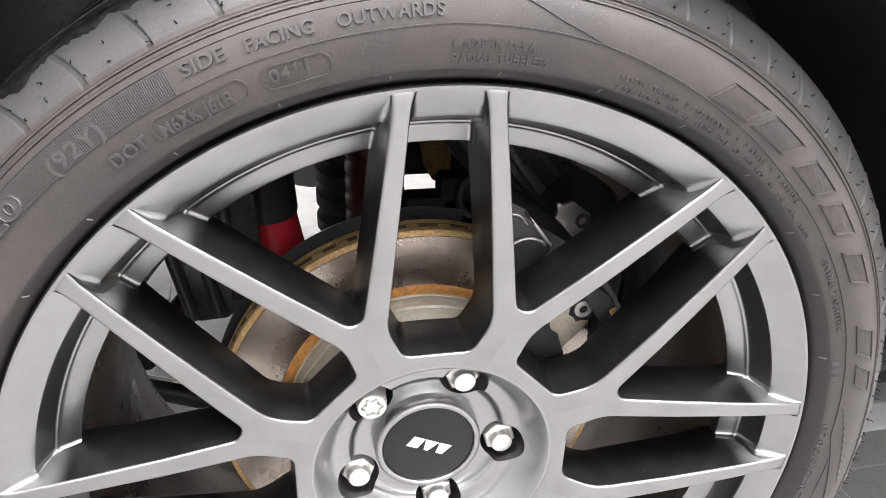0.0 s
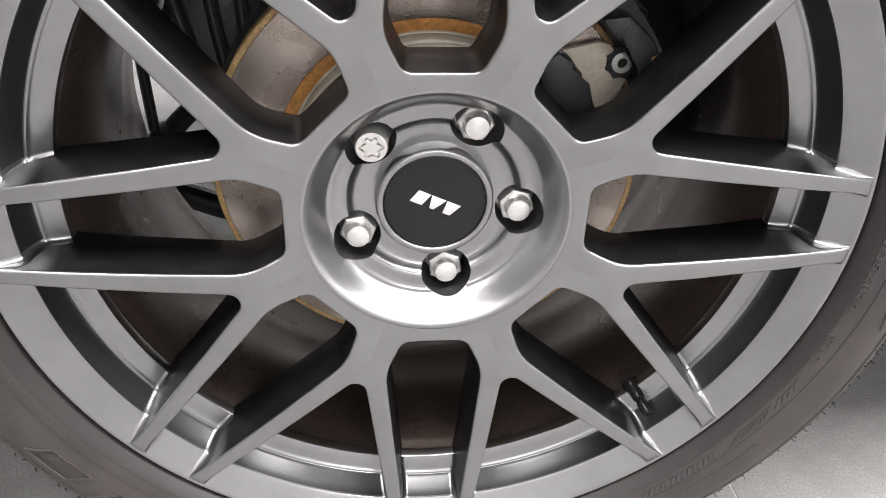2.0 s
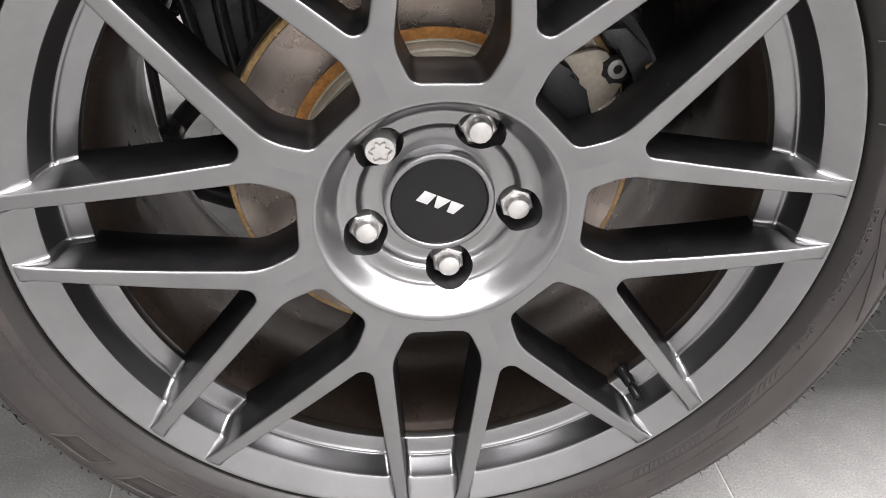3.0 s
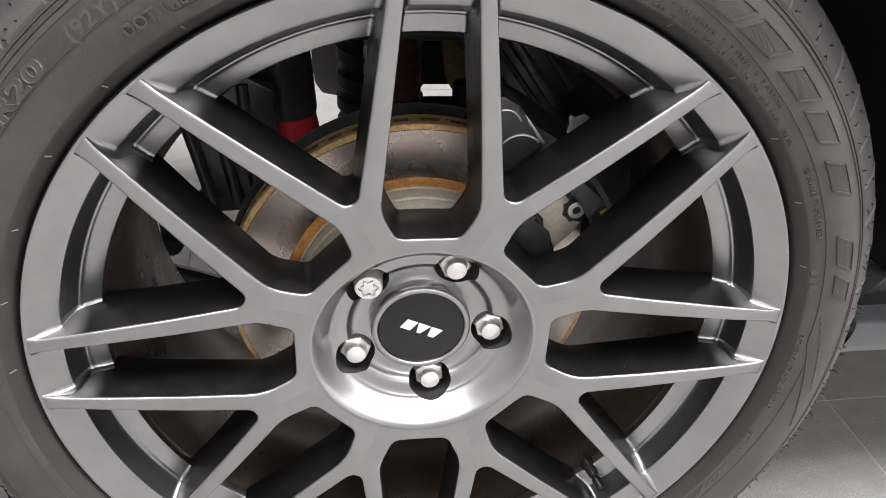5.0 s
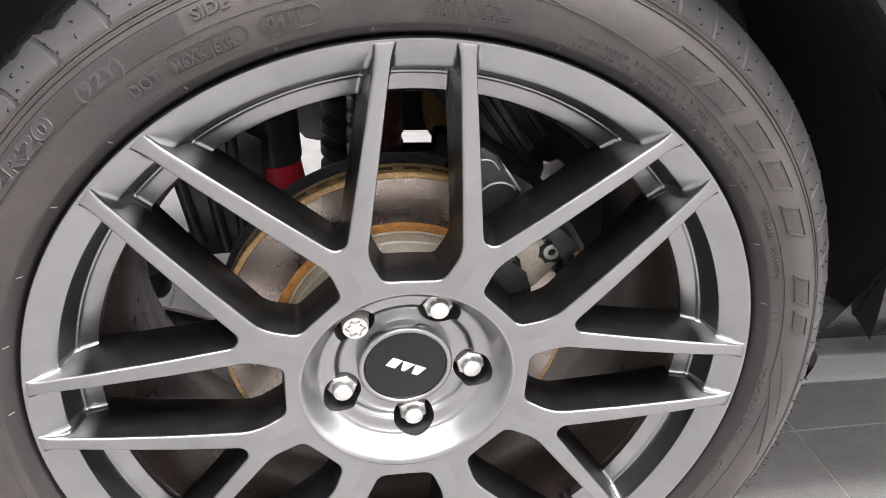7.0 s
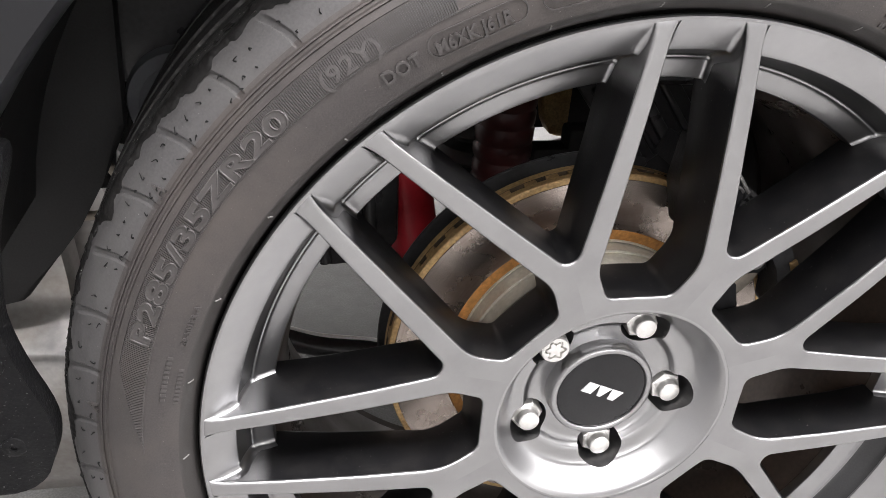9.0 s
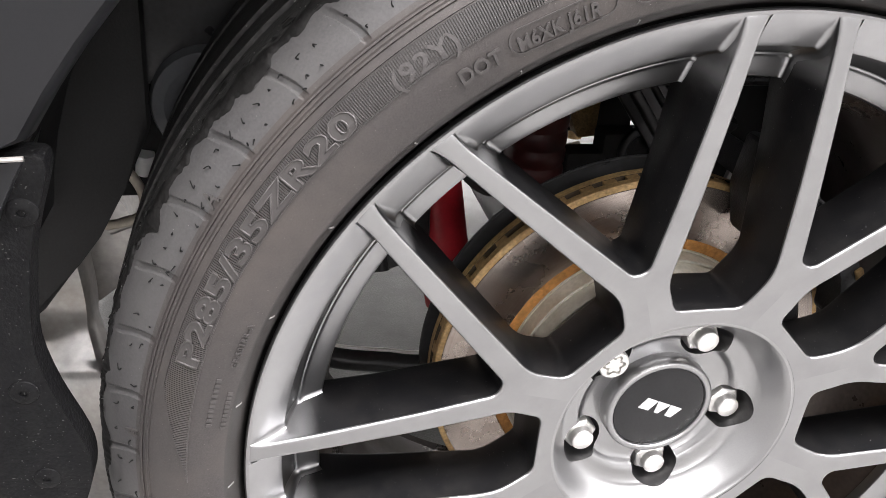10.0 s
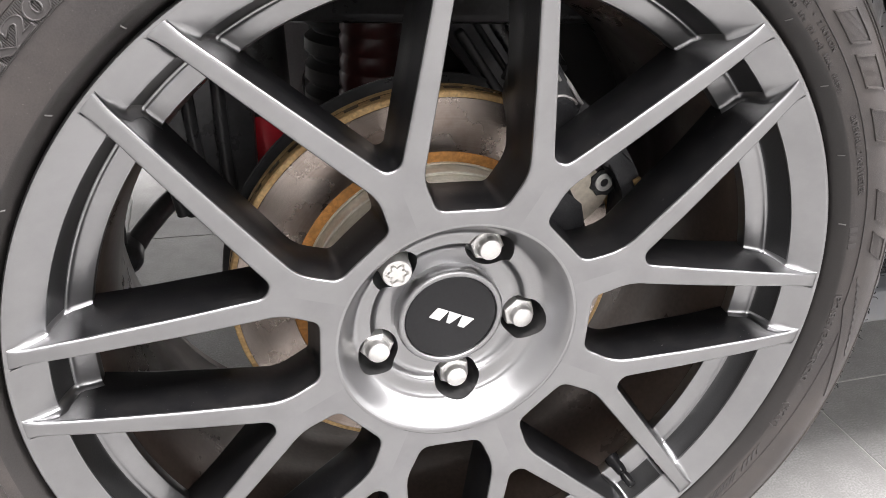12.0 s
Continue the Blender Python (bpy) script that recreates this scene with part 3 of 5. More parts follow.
nut_mesh = finish(hexagon_nut(bmesh.new()), "lug_nut", 25)
nut_mesh.materials.append(MAT["chrome"])


def lock_nut(bm):
    prof = [(0.0122, 0.034), (0.0126, 0.016), (0.0112, 0.008), (0.0106, -0.0045), (0.0098, -0.0060), (0.0084, -0.0062)]
    lathe_y(bm, prof, 36)
    # wavy key groove
    outer = []
    for i in range(72):
        a = 2 * math.pi * i / 72
        outer.append((0.0060 + 0.0011 * math.cos(6 * a), a))
    rows = []
    for dr, y in ((0.0024, -0.0062), (0.0010, -0.0061), (0.0008, -0.0030), (-0.0008, -0.0030), (-0.0010, -0.0058), (-0.0022, -0.0060)):
        rows.append([bm.verts.new(((max(r + dr, 0.0084) if dr > 0.002 else r + dr) * math.cos(a), y, (max(r + dr, 0.0084) if dr > 0.002 else r + dr) * math.sin(a))) for r, a in outer])
    for a, b in zip(rows, rows[1:]):
        for i in range(72):
            bm.faces.new((a[i], a[(i + 1) % 72], b[(i + 1) % 72], b[i]))
    bm.faces.new(rows[-1])
    return bm


def lathe_y(bm, prof, segs):
    return revolve(bm, prof, segs)


lock_mesh = finish(lock_nut(bmesh.new()), "locking_nut", 30)
lock_mesh.materials.append(MAT["chrome"])
for i, a in enumerate(NUTS):
    lock = i == 3
    ob = put("locking_nut" if lock else "lug_nut", lock_mesh if lock else nut_mesh, None, wheel,
             "round bright locking nut with a star-shaped key groove" if lock else "bright plated hexagon lug nut")
    ob.matrix_basis = pose(PCD * math.cos(a), 0.0420 if lock else 0.0485, PCD * math.sin(a)) @ Matrix.Rotation(0.4 + i * 0.9, 4, "Y")

# centre cap
cap_ring = revolve(bmesh.new(), [(0.0394, 0.0500), (0.0389, 0.0375), (0.0383, 0.0360), (0.0372, 0.0351), (0.0356, 0.0349), (0.0344, 0.0353), (0.0338, 0.0362), (0.0336, 0.0380)], 96)
cap = part("centre_cap", cap_ring, MAT["alloy_machined"], wheel, "round centre cap, gloss black in a satin ring", 40)
part("cap_face", revolve(bmesh.new(), [(0.0340, 0.0376), (0.0334, 0.0370), (0.0322, 0.0366), (0.020, 0.0361), (0.0, 0.0359)], 96), MAT["cap_black"], cap, "gloss black cap face")


def slab(outline, h, y):
    bm = bmesh.new()
    return plate(bm, outline, y - h, y + 0.0006, 0.0002)


# the emblem: three plain slanted silver shapes
def slanted(pts, dx):
    t = radians(-24)
    out = []
    for x, z in pts:
        x, z = x + dx + 0.18 * z, z
        out.append((x * math.cos(t) - z * math.sin(t) - 0.0002, x * math.sin(t) + z * math.cos(t) + 0.0004))
    return out


EMBLEM = [([(-0.0040, 0.0046), (0.0048, 0.0046), (0.0036, -0.0046), (-0.0050, -0.0046)], -0.0102),
          ([(-0.0052, 0.0046), (0.0052, 0.0046), (0.0014, -0.0046), (-0.0016, -0.0046)], 0.0004),
          ([(-0.0044, 0.0046), (0.0054, 0.0046), (0.0030, -0.0046), (-0.0022, -0.0046)], 0.0106)]
for pts, dx in EMBLEM:
    part("emblem_shape", slab(slanted(pts, dx), 0.0008, 0.0361), MAT["emblem"], cap, "plain silver emblem shape")

# valve
a = math.atan2(-0.1767, 0.1678)
valve = bmesh.new()
v0 = Vector((math.cos(a) * 0.236, 0.036, math.sin(a) * 0.236))
v1 = Vector((math.cos(a) * 0.2425, 0.020, math.sin(a) * 0.2425))
ax = (v1 - v0).normalized()
lathe(valve, v0 - ax * 0.008, v1, [(0, 0.0001), (0, 0.0068), (0.006, 0.0068), (0.008, 0.0054), (0.016, 0.0046), (0.0165, 0.0037), (0.0185, 0.0037), (0.019, 0.0043), (0.028, 0.0040), (0.030, 0.0032), (0.030, 0.0001)], 22)
valve_stem = part("valve_stem", valve, MAT["cap_black"], wheel, "short black rubber tyre valve")
part("valve_core", lathe(bmesh.new(), v0 + ax * 0.0215, v1, [(0, 0.0001), (0, 0.0022), (0.0018, 0.0022), (0.0018, 0.0001)], 16), MAT["chrome"], valve_stem, "bright valve tip")

# ---- tyre ----
TYRE = [(0.2660, 0.0190), (0.2715, 0.0180), (0.2746, 0.0150), (0.2766, 0.0105), (0.2776, 0.0062), (0.2786, 0.0030), (0.2802, -0.0002), (0.2822, -0.0034), (0.2842, -0.0062), (0.2856, -0.0079), (0.2866, -0.0086), (0.2900, -0.0095),
        (0.2950, -0.0103), (0.3000, -0.0110), (0.3060, -0.0113), (0.3120, -0.0104), (0.3180, -0.0082), (0.3230, -0.0052), (0.3255, -0.0034), (0.3262, -0.0040), (0.3270, -0.0034), (0.3275, -0.0014),
        (0.3289, -0.0004), (0.3294, -0.0011), (0.3302, -0.0006), (0.3307, 0.0010),
        (0.3330, 0.0026), (0.3370, 0.0056), (0.3410, 0.0088), (0.3445, 0.0120), (0.3475, 0.0152), (0.3500, 0.0186), (0.3520, 0.0222)]
CROWN = [(0.3520, 0.0222), (0.3534, 0.0262), (0.3544, 0.032), (0.3550, 0.044), (0.3553, 0.0480), (0.3475, 0.0500), (0.3475, 0.0580), (0.3557, 0.0600), (0.3562, 0.0860), (0.3480, 0.0880), (0.3480, 0.0990), (0.3564, 0.1010),
         (0.3565, 0.1280), (0.3564, 0.1550), (0.3480, 0.1570), (0.3480, 0.1680), (0.3562, 0.1700), (0.3555, 0.205), (0.3535, 0.225), (0.3480, 0.240), (0.3380, 0.256), (0.3250, 0.268),
         (0.3080, 0.274), (0.2900, 0.268), (0.2750, 0.254), (0.2600, 0.248)]
SIDE = sorted(TYRE)


def tyre_y(r):
    return table(SIDE, r)


def bulge(theta, r):
    """Under load the lower sidewall swells outwards."""
    t = (theta + 90) % 360 - 90
    low = 0.0095 * step01(12, -32, t) if t < 90 else 0.0075 * step01(178, 218, t)
    return low * step01(0.296, 0.334, r)


def groove(theta, r):
    """Height of the shoulder's pattern: wide shallow grooves towards the back, thin slanting ridges towards the front."""
    t = (theta + 60) % 360 - 60
    f = min(1.0, max(0.0, (r - 0.3307) / 0.0200))
    fade = step01(0.3303, 0.3350, r)
    if 84 < t < 235:
        d = (t - 135.65 - 1.5 * f * f + 3.2) % 6.4 - 3.2
        return -0.0015 * fade * step01(0.36, 0.27, abs(d)) * step01(1.04, 0.86, f)
    if t < 76:
        d = (t - 1.95 - 0.9 * f ** 1.5 + 2.7) % 5.4 - 2.7
        return 0.0007 * fade * step01(0.26, 0.06, abs(d)) - 0.0004 * fade * step01(0.22, 0.0, abs(d - 0.42))
    return 0.0


STEPS = 3600
verts, faces = [], []
fine = []
for p, q in zip(TYRE, TYRE[1:]):
    n = 3 if p[0] > 0.3300 else 1
    fine += [(p[0] + (q[0] - p[0]) * i / n, p[1] + (q[1] - p[1]) * i / n) for i in range(n)]
fine.append(TYRE[-1])
for k in range(STEPS):
    deg = 360 * k / STEPS
    c, s_ = math.cos(radians(deg)), math.sin(radians(deg))
    for r, y in fine:
        h = groove(deg, r) if r > 0.3307 else 0.0
        r2 = r + 0.75 * h
        verts.append((r2 * c, y - 0.66 * h - bulge(deg, r), r2 * s_))
m = len(fine)
for k in range(STEPS):
    p, q = k * m, (k + 1) % STEPS * m
    faces += [(p + j, p + j + 1, q + j + 1, q + j) for j in range(m - 1)]
me = bpy.data.meshes.new("tyre")
me.from_pydata(verts, [], faces)
for f in me.polygons:
    r = math.hypot(f.center.x, f.center.z)
    # faces next to the rim get the bead colour, with its shade painted in
    f.material_index = 1 if r > 0.3330 else (2 if r < 0.2861 else 0)
me.shade_smooth()
me.set_sharp_from_angle(angle=radians(38))
tyre = put("tyre", me, MAT["rubber"], wheel, "dusty low-profile tyre with raised sidewall lettering")
tyre.data.materials.append(MAT["shoulder"])
tyre.data.materials.append(MAT["bead"])
tread_bm = revolve(bmesh.new(), CROWN, 256)
for v in tread_bm.verts:
    v.co.y -= bulge(math.degrees(math.atan2(v.co.z, v.co.x)), 0.352) * step01(0.10, 0.022, v.co.y)
part("tread", tread_bm, MAT["tread"], tyre, "worn dirty tyre tread with grit", 35)


def on_tyre(theta, r, h):
    """A point h proud of the sidewall; theta in degrees from the car's front, anticlockwise."""
    a = radians(theta)
    y = tyre_y(r)
    e = 0.0005
    dy = (tyre_y(r + e) - tyre_y(r - e)) / (2 * e)
    n = math.hypot(1, dy)
    rr, y = r + h * dy / n, y - h / n - bulge(theta, r)
    return Vector((rr * math.cos(a), y, rr * math.sin(a)))


def strip(bm, t0, t1, ra, rb, h, step=1.0):
    """A raised band on the sidewall from angle t0 to t1; its radii ra and rb may vary with the fraction along it."""
    n = max(2, int(abs(t1 - t0) / step))
    f = lambda v, u: v(u) if callable(v) else v
    rows = []
    for i in range(n + 1):
        u = i / n
        t = t0 + (t1 - t0) * u
        lo, hi = f(ra, u), f(rb, u)
        m = max(1, int((hi - lo) / 0.0022))
        rows.append([bm.verts.new(on_tyre(t, lo, -0.0003))]
                    + [bm.verts.new(on_tyre(t, lo + 0.0002 + (hi - lo - 0.0004) * k / m, h)) for k in range(m + 1)]
                    + [bm.verts.new(on_tyre(t, hi, -0.0003))])
    for p, q in zip(rows, rows[1:]):
        for j in range(len(p) - 1):
            bm.faces.new((p[j], p[j + 1], q[j + 1], q[j]))
    for p in (rows[0], rows[-1]):
        # close the end down to the rubber
        low = [bm.verts.new(v.co + Vector((0, h + 0.0006, 0))) for v in p[1:-1]]
        foot = [p[0]] + low + [p[-1]]
        for j in range(len(p) - 1):
            vs = [p[j], p[j + 1], foot[j + 1], foot[j]]
            vs = [v for k, v in enumerate(vs) if v not in vs[:k]]
            if len(vs) > 2:
                bm.faces.new(vs)
    return bm


def letters(text, r0, height, t0, t1, outlined=False):
    """Raised writing along the sidewall, from angle t0 to t1, its foot at radius r0; large letters also get a proud outline."""
    cu = bpy.data.curves.new("letters", "FONT")
    cu.body, cu.size, cu.resolution_u = text, 1.0, 3
    cu.extrude, cu.offset = 0.01, (0.040 if height > 0.009 else 0.022 if height > 0.005 else 0.014)
    relief = 0.0012 if height > 0.005 else 0.0008
    cu.space_character = 1.3 if height < 0.0035 else 1.15 if height < 0.005 else 1.05
    if outlined:
        cu.extrude, cu.fill_mode, cu.bevel_depth, cu.bevel_resolution, cu.offset = 0.0, "NONE", 0.030, 1, 0.036
        relief = 0.0017
    ob = bpy.data.objects.new("letters", cu)
    scene.collection.objects.link(ob)
    bpy.context.view_layer.update()
    me = bpy.data.meshes.new_from_object(ob.evaluated_get(bpy.context.evaluated_depsgraph_get()))
    bpy.data.objects.remove(ob)
    if height > 0.005:
        tb = bmesh.new()
        tb.from_mesh(me)
        for y in (0.18, 0.36, 0.54):
            bmesh.ops.bisect_plane(tb, geom=tb.verts[:] + tb.edges[:] + tb.faces[:], plane_co=(0, y, 0), plane_no=(0, 1, 0))
        tb.to_mesh(me)
        tb.free()
    xs = [v.co.x for v in me.vertices]
    x0, x1 = min(xs), max(xs)
    for v in me.vertices:
        u = (v.co.x - x0) / (x1 - x0)
        r = r0 + height * v.co.y / 0.73
        v.co = on_tyre(t0 + (t1 - t0) * u, r, relief if v.co.z > 0.001 else -0.0003)
    return put("letters", me, MAT["rubber_letter"], tyre)


TEXTS = [("P285/35ZR20", 0.3096, 0.0094, 161.7, 133.6), ("(92Y)", 0.3098, 0.0080, 129.7, 123.5), ("DOT", 0.2944, 0.0072, 125.0, 121.0),
         ("M6XK J61R", 0.2942, 0.0068, 119.4, 111.8), ("0411", 0.2964, 0.0066, 108.1, 104.3), ("SIDE", 0.3140, 0.0064, 114.9, 110.9),
         ("FACING", 0.3134, 0.0064, 109.0, 102.9), ("OUTWARDS", 0.3132, 0.0064, 100.8, 91.2), ("MADE IN U.S.A.", 0.2977, 0.0044, 90.4, 81.8),
         ("RADIAL TUBELESS", 0.2900, 0.0046, 90.5, 80.5), ("PLIES:  TREAD  2 POLYESTER  +  2 STEEL  +  2 NYLON", 0.2932, 0.0029, 72.3, 42.9),
         ("MAX. LOAD  630  kg  (1389  lbs)  AT  350  kPa  (51  psi)  MAX.  PRESS.", 0.2876, 0.0029, 72.2, 36.9), ("SIDEWALL 2 POLYESTER", 0.2908, 0.0040, 32.8, 20.2),
         ("P285/35ZR20", 0.2868, 0.0046, 3.3, -12.5), ("(92Y)", 0.2870, 0.0048, -16.8, -21.8), ("GP-501RR-A", 0.2905, 0.0032, 161.0, 155.6)]
for row in TEXTS:
    letters(*row)
    if row[2] > 0.0093:
        letters(*row, True)


def bars(t0, t1, r, h, n, lean=0.0, relief=0.0006, rise=0.0):
    """Writing that cannot be read: small raised bars along the sidewall."""
    bm = bmesh.new()
    for i in range(n):
        a = t0 + (t1 - t0) * i / n
        b = a + (t1 - t0) / n * 0.55
        rr = r + rise * i / n
        n0 = len(bm.verts)
        strip(bm, a, b, rr, rr + h, relief, 0.3)
        bm.verts.ensure_lookup_table()
        if lean:
            for v in bm.verts[n0:]:
                q = math.hypot(v.co.x, v.co.z)
                t = math.atan2(v.co.z, v.co.x) - radians(lean) * ((q - rr) / h - 0.5)
                v.co.x, v.co.z = q * math.cos(t), q * math.sin(t)
    part("lettering_bar", bm, MAT["rubber_letter"], tyre, smooth=0)


for row in ((168.6, 162.3, 0.2953, 0.0030, 10), (169.0, 163.9, 0.2880, 0.0028, 9), (14.9, 10.8, 0.2868, 0.0055, 3), (5.7, -7.4, 0.2990, 0.0040, 11, 1.2, 0.0005, 0.0150),
            (-26.0, -31.0, 0.2890, 0.0050, 4, 1.5), (-32.0, -39.0, 0.2885, 0.0060, 8, 2.4), (-42.0, -55.5, 0.2890, 0.0062, 14, 0.8), (-37.2, -54.3, 0.3050, 0.0036, 19),
            (-60.0, -78.0, 0.2895, 0.0045, 16)):
    bars(*row)
# the maker's large lettering: plain slanting hatched blocks
BIG = [(61.8, 56.2), (55.3, 49.6), (47.3, 42.0), (40.4, 35.2), (32.2, 27.2), (19.9, 15.1), (13.3, 9.9)]
for a, b in BIG + [(-100, -107), (-110, -117), (-120, -127), (-131, -138), (-142, -149)]:
    bm = bmesh.new()
    lo, hi = 0.3040, 0.3180
    w = abs(a - b)
    for u0, v0_, u1, v1_ in ((0, 0, 1, 0.06), (0, 0.94, 1, 1), (0, 0.06, 0.06, 0.94), (0.94, 0.06, 1, 0.94)):
        strip(bm, a - w * u0, a - w * u1, lo + (hi - lo) * v0_, lo + (hi - lo) * v1_, 0.0009, 0.5)
    for i in range(int(w * 0.86 / 0.16)):
        t = a - w * 0.07 - i * 0.16
        strip(bm, t, t - 0.08, lo + (hi - lo) * 0.07, lo + (hi - lo) * 0.93, 0.00025, 0.2)
    lean = radians(2.2)
    for v in bm.verts:
        r = math.hypot(v.co.x, v.co.z)
        t = math.atan2(v.co.z, v.co.x) - lean * ((r - lo) / (hi - lo) - 0.15)
        v.co.x, v.co.z = r * math.cos(t), r * math.sin(t)
    part("lettering_block", bm, MAT["rubber"], tyre, "plain raised block of large lettering", smooth=0)
# sidewall lines
bm = bmesh.new()


def sidewall_line(rows, w=0.0007, h=0.0006):
    for (t0, r0), (t1, r1) in zip(rows, rows[1:]):
        strip(bm, t0, t1, lambda u: r0 + (r1 - r0) * u, lambda u: r0 + (r1 - r0) * u + w, h)


sidewall_line([(176, 0.3052), (166, 0.3062), (152, 0.3078), (96, 0.3085), (90.6, 0.3091), (80, 0.3081), (75, 0.3071)], 0.0009)
sidewall_line([(84.5, 0.3240), (83.5, 0.3215), (79.8, 0.3138), (75, 0.3071), (60, 0.3012), (47, 0.2974), (20, 0.2968), (8.4, 0.2958), (1.3, 0.2947), (-2.6, 0.2998), (-9.5, 0.3086), (-14.5, 0.3162)], 0.0008, 0.0008)
sidewall_line([(-3.2, 0.2994), (-12, 0.2990), (-30, 0.2972), (-80, 0.2972)], 0.0007)
sidewall_line([(165, 0.3216), (120, 0.3220), (84, 0.3226)], 0.0006, 0.0005)
sidewall_line([(-95, 0.2930), (-176, 0.2930)], 0.0006, 0.0005)
part("sidewall_line", bm, MAT["rubber_letter"], tyre, smooth=0)
for t0, t1 in ((120.2, 110.2), (108.9, 102.1)):
    bm = bmesh.new()
    rows = []
    mid, hw, rm = (t0 + t1) / 2, abs(t0 - t1) / 2, 0.2984
    hr = 0.0062
    half = hw - math.degrees(hr / rm)
    loop = []
    for i in range(40):
        ang = 2 * math.pi * i / 40
        c, s_ = math.cos(ang), math.sin(ang)
        loop.append(((half if c > 0 else -half) + math.degrees(hr / rm) * c, rm + hr * s_))
    for k_, h in ((1.0, -0.0003), (0.985, 0.0006), (0.90, 0.0006), (0.88, -0.0003)):
        rows.append([bm.verts.new(on_tyre(mid + x * (1 - (1 - k_) * 0.35), rm + (z - rm) * k_, h)) for x, z in loop])
    for p, q in zip(rows, rows[1:]):
        for i in range(40):
            bm.faces.new((p[i], p[(i + 1) % 40], q[(i + 1) % 40], q[i]))
    part("code_badge", bm, MAT["rubber_letter"], tyre, smooth=0)
bm = bmesh.new()
strip(bm, -0.07, 0.07, 0.2818, 0.2848, 0.0005, 0.1)
tick_mesh = finish(bm, "rim_tick", 0)
tick_mesh.materials.append(MAT["tick"])
for i in range(31):
    t = 85.1 + 360 / 31 * i
    if t < 180 or t > 365:
        put("rim_tick", tick_mesh, None, tyre).matrix_basis = Matrix.Rotation(-radians(t), 4, "Y")
for t in (147.6, 172.4):
    letters("A", 0.3318, 0.0066, t, t - 1.1)
# fine hatching behind the size marking
bm = bmesh.new()
for i in range(278):
    t = 175.0 - i * 0.212
    lo = 0.3082 if t < 152 else 0.3082 - 0.0026 * (t - 152) / 24
    hi = 0.3214 if t < 165.3 else 0.3214 - 0.0158 * (t - 165.3) / 10
    if hi - lo > 0.0004:
        strip(bm, t, t - 0.115, lo, hi, 0.0009, 0.2)
part("sidewall_hatching", bm, MAT["rubber_letter"], tyre, smooth=0, kind="stuff")
rng = random.Random(4)
# moulding hairs: short curled ones on the shoulder, longer ones along the tread's edge
bm = bmesh.new()
for i in range(60):
    for dt, r in ((1.2, 0.3345), (1.7, 0.3420), (-1.1, 0.3350), (-1.5, 0.3425)):
        t = 135.65 + 6.4 * i + dt + rng.uniform(-0.25, 0.25)
        r += rng.uniform(-0.0015, 0.0015)
        p = on_tyre(t, r, -0.0003)
        q = on_tyre(t + rng.uniform(-0.15, 0.15), r + rng.uniform(-0.0005, 0.0008), 0.0010)
        e = on_tyre(t + rng.uniform(-0.45, 0.45), r + rng.uniform(-0.0012, 0.0018), rng.uniform(0.0008, 0.0022))
        tube(bm, [p, q, e], lambda u: 0.00050 - 0.00028 * u, 5, 3)
part("moulding_hairs", bm, MAT["hair"], tyre, "short rubber moulding hairs", smooth=0, kind="stuff")
# the tread's outer edge is torn: a ragged black fringe laps over the shoulder
def edge_point(a, s, h):
    """s metres across the tread's edge: shoulder side below zero, tread side above; h proud of it."""
    if s < 0:
        r, y = 0.3520 + s * 0.485, 0.0222 + s * 0.874
        nr, ny = 0.874, -0.485
    else:
        r, y = 0.3520 + s * 0.33, 0.0222 + s * 0.94
        nr, ny = 0.94, -0.33
    r, y = r + nr * h, y + ny * h - bulge(math.degrees(a), 0.352)
    return Vector((r * math.cos(a), y, r * math.sin(a)))


def ragged(u, seed):
    wave = noise.noise(Vector((u * 0.21, seed, 0))) * 1.1 + noise.noise(Vector((u * 0.62, seed, 3))) * 0.75 + noise.noise(Vector((u * 2.3, seed, 7))) * 0.22
    return wave


bm = bmesh.new()
ROWS_ACROSS = 6
before = None
for i in range(1040):
    u = 88 + i * 0.125
    a = radians(u)
    low = -0.0030 - 0.0068 * ragged(u, 1.5)
    high = 0.0060 + 0.0040 * ragged(u, 8.5)
    if high - low < 0.0012:
        before = None
        continue
    row = []
    for j in range(ROWS_ACROSS + 1):
        f = j / ROWS_ACROSS
        lift = (0.0011 + 0.0005 * noise.noise(Vector((u * 2.7, f * 4, 2)))) * (1 - abs(2 * f - 1) ** 3) - 0.0001
        row.append(bm.verts.new(edge_point(a, low + (high - low) * f, lift)))
    if before:
        for j in range(ROWS_ACROSS):
            bm.faces.new((before[j], row[j], row[j + 1], before[j + 1]))
    before = row
part("torn_edge", bm, MAT["torn"], tyre, "ragged black torn rubber edge", 60)


bm = bmesh.new()
for i in range(70):
    a = radians(-112 + i * 1.8 + rng.uniform(-1.5, 1.5))
    s_ = rng.uniform(-0.012, -0.001)
    p = edge_point(a, s_, -0.0003)
    q = edge_point(a + rng.uniform(-0.002, 0.002), s_, rng.uniform(0.0015, 0.0030))
    e = edge_point(a + rng.uniform(-0.006, 0.006), s_ - rng.uniform(0, 0.001), rng.uniform(0.0025, 0.0050))
    tube(bm, [p, q, e], lambda u: 0.00045 - 0.00025 * u, 5, 3)
part("tread_hairs", bm, MAT["hair"], tyre, smooth=0, kind="stuff")


# torn rubber crumbs and grit along the tread's outer edge
def crumb(bm, c, s):
    v = bmesh.ops.create_icosphere(bm, subdivisions=1, radius=s, matrix=Matrix.Translation(c))["verts"]
    for q in v:
        q.co += Vector((rng.uniform(-1, 1), rng.uniform(-1, 1), rng.uniform(-1, 1))) * s * 0.45


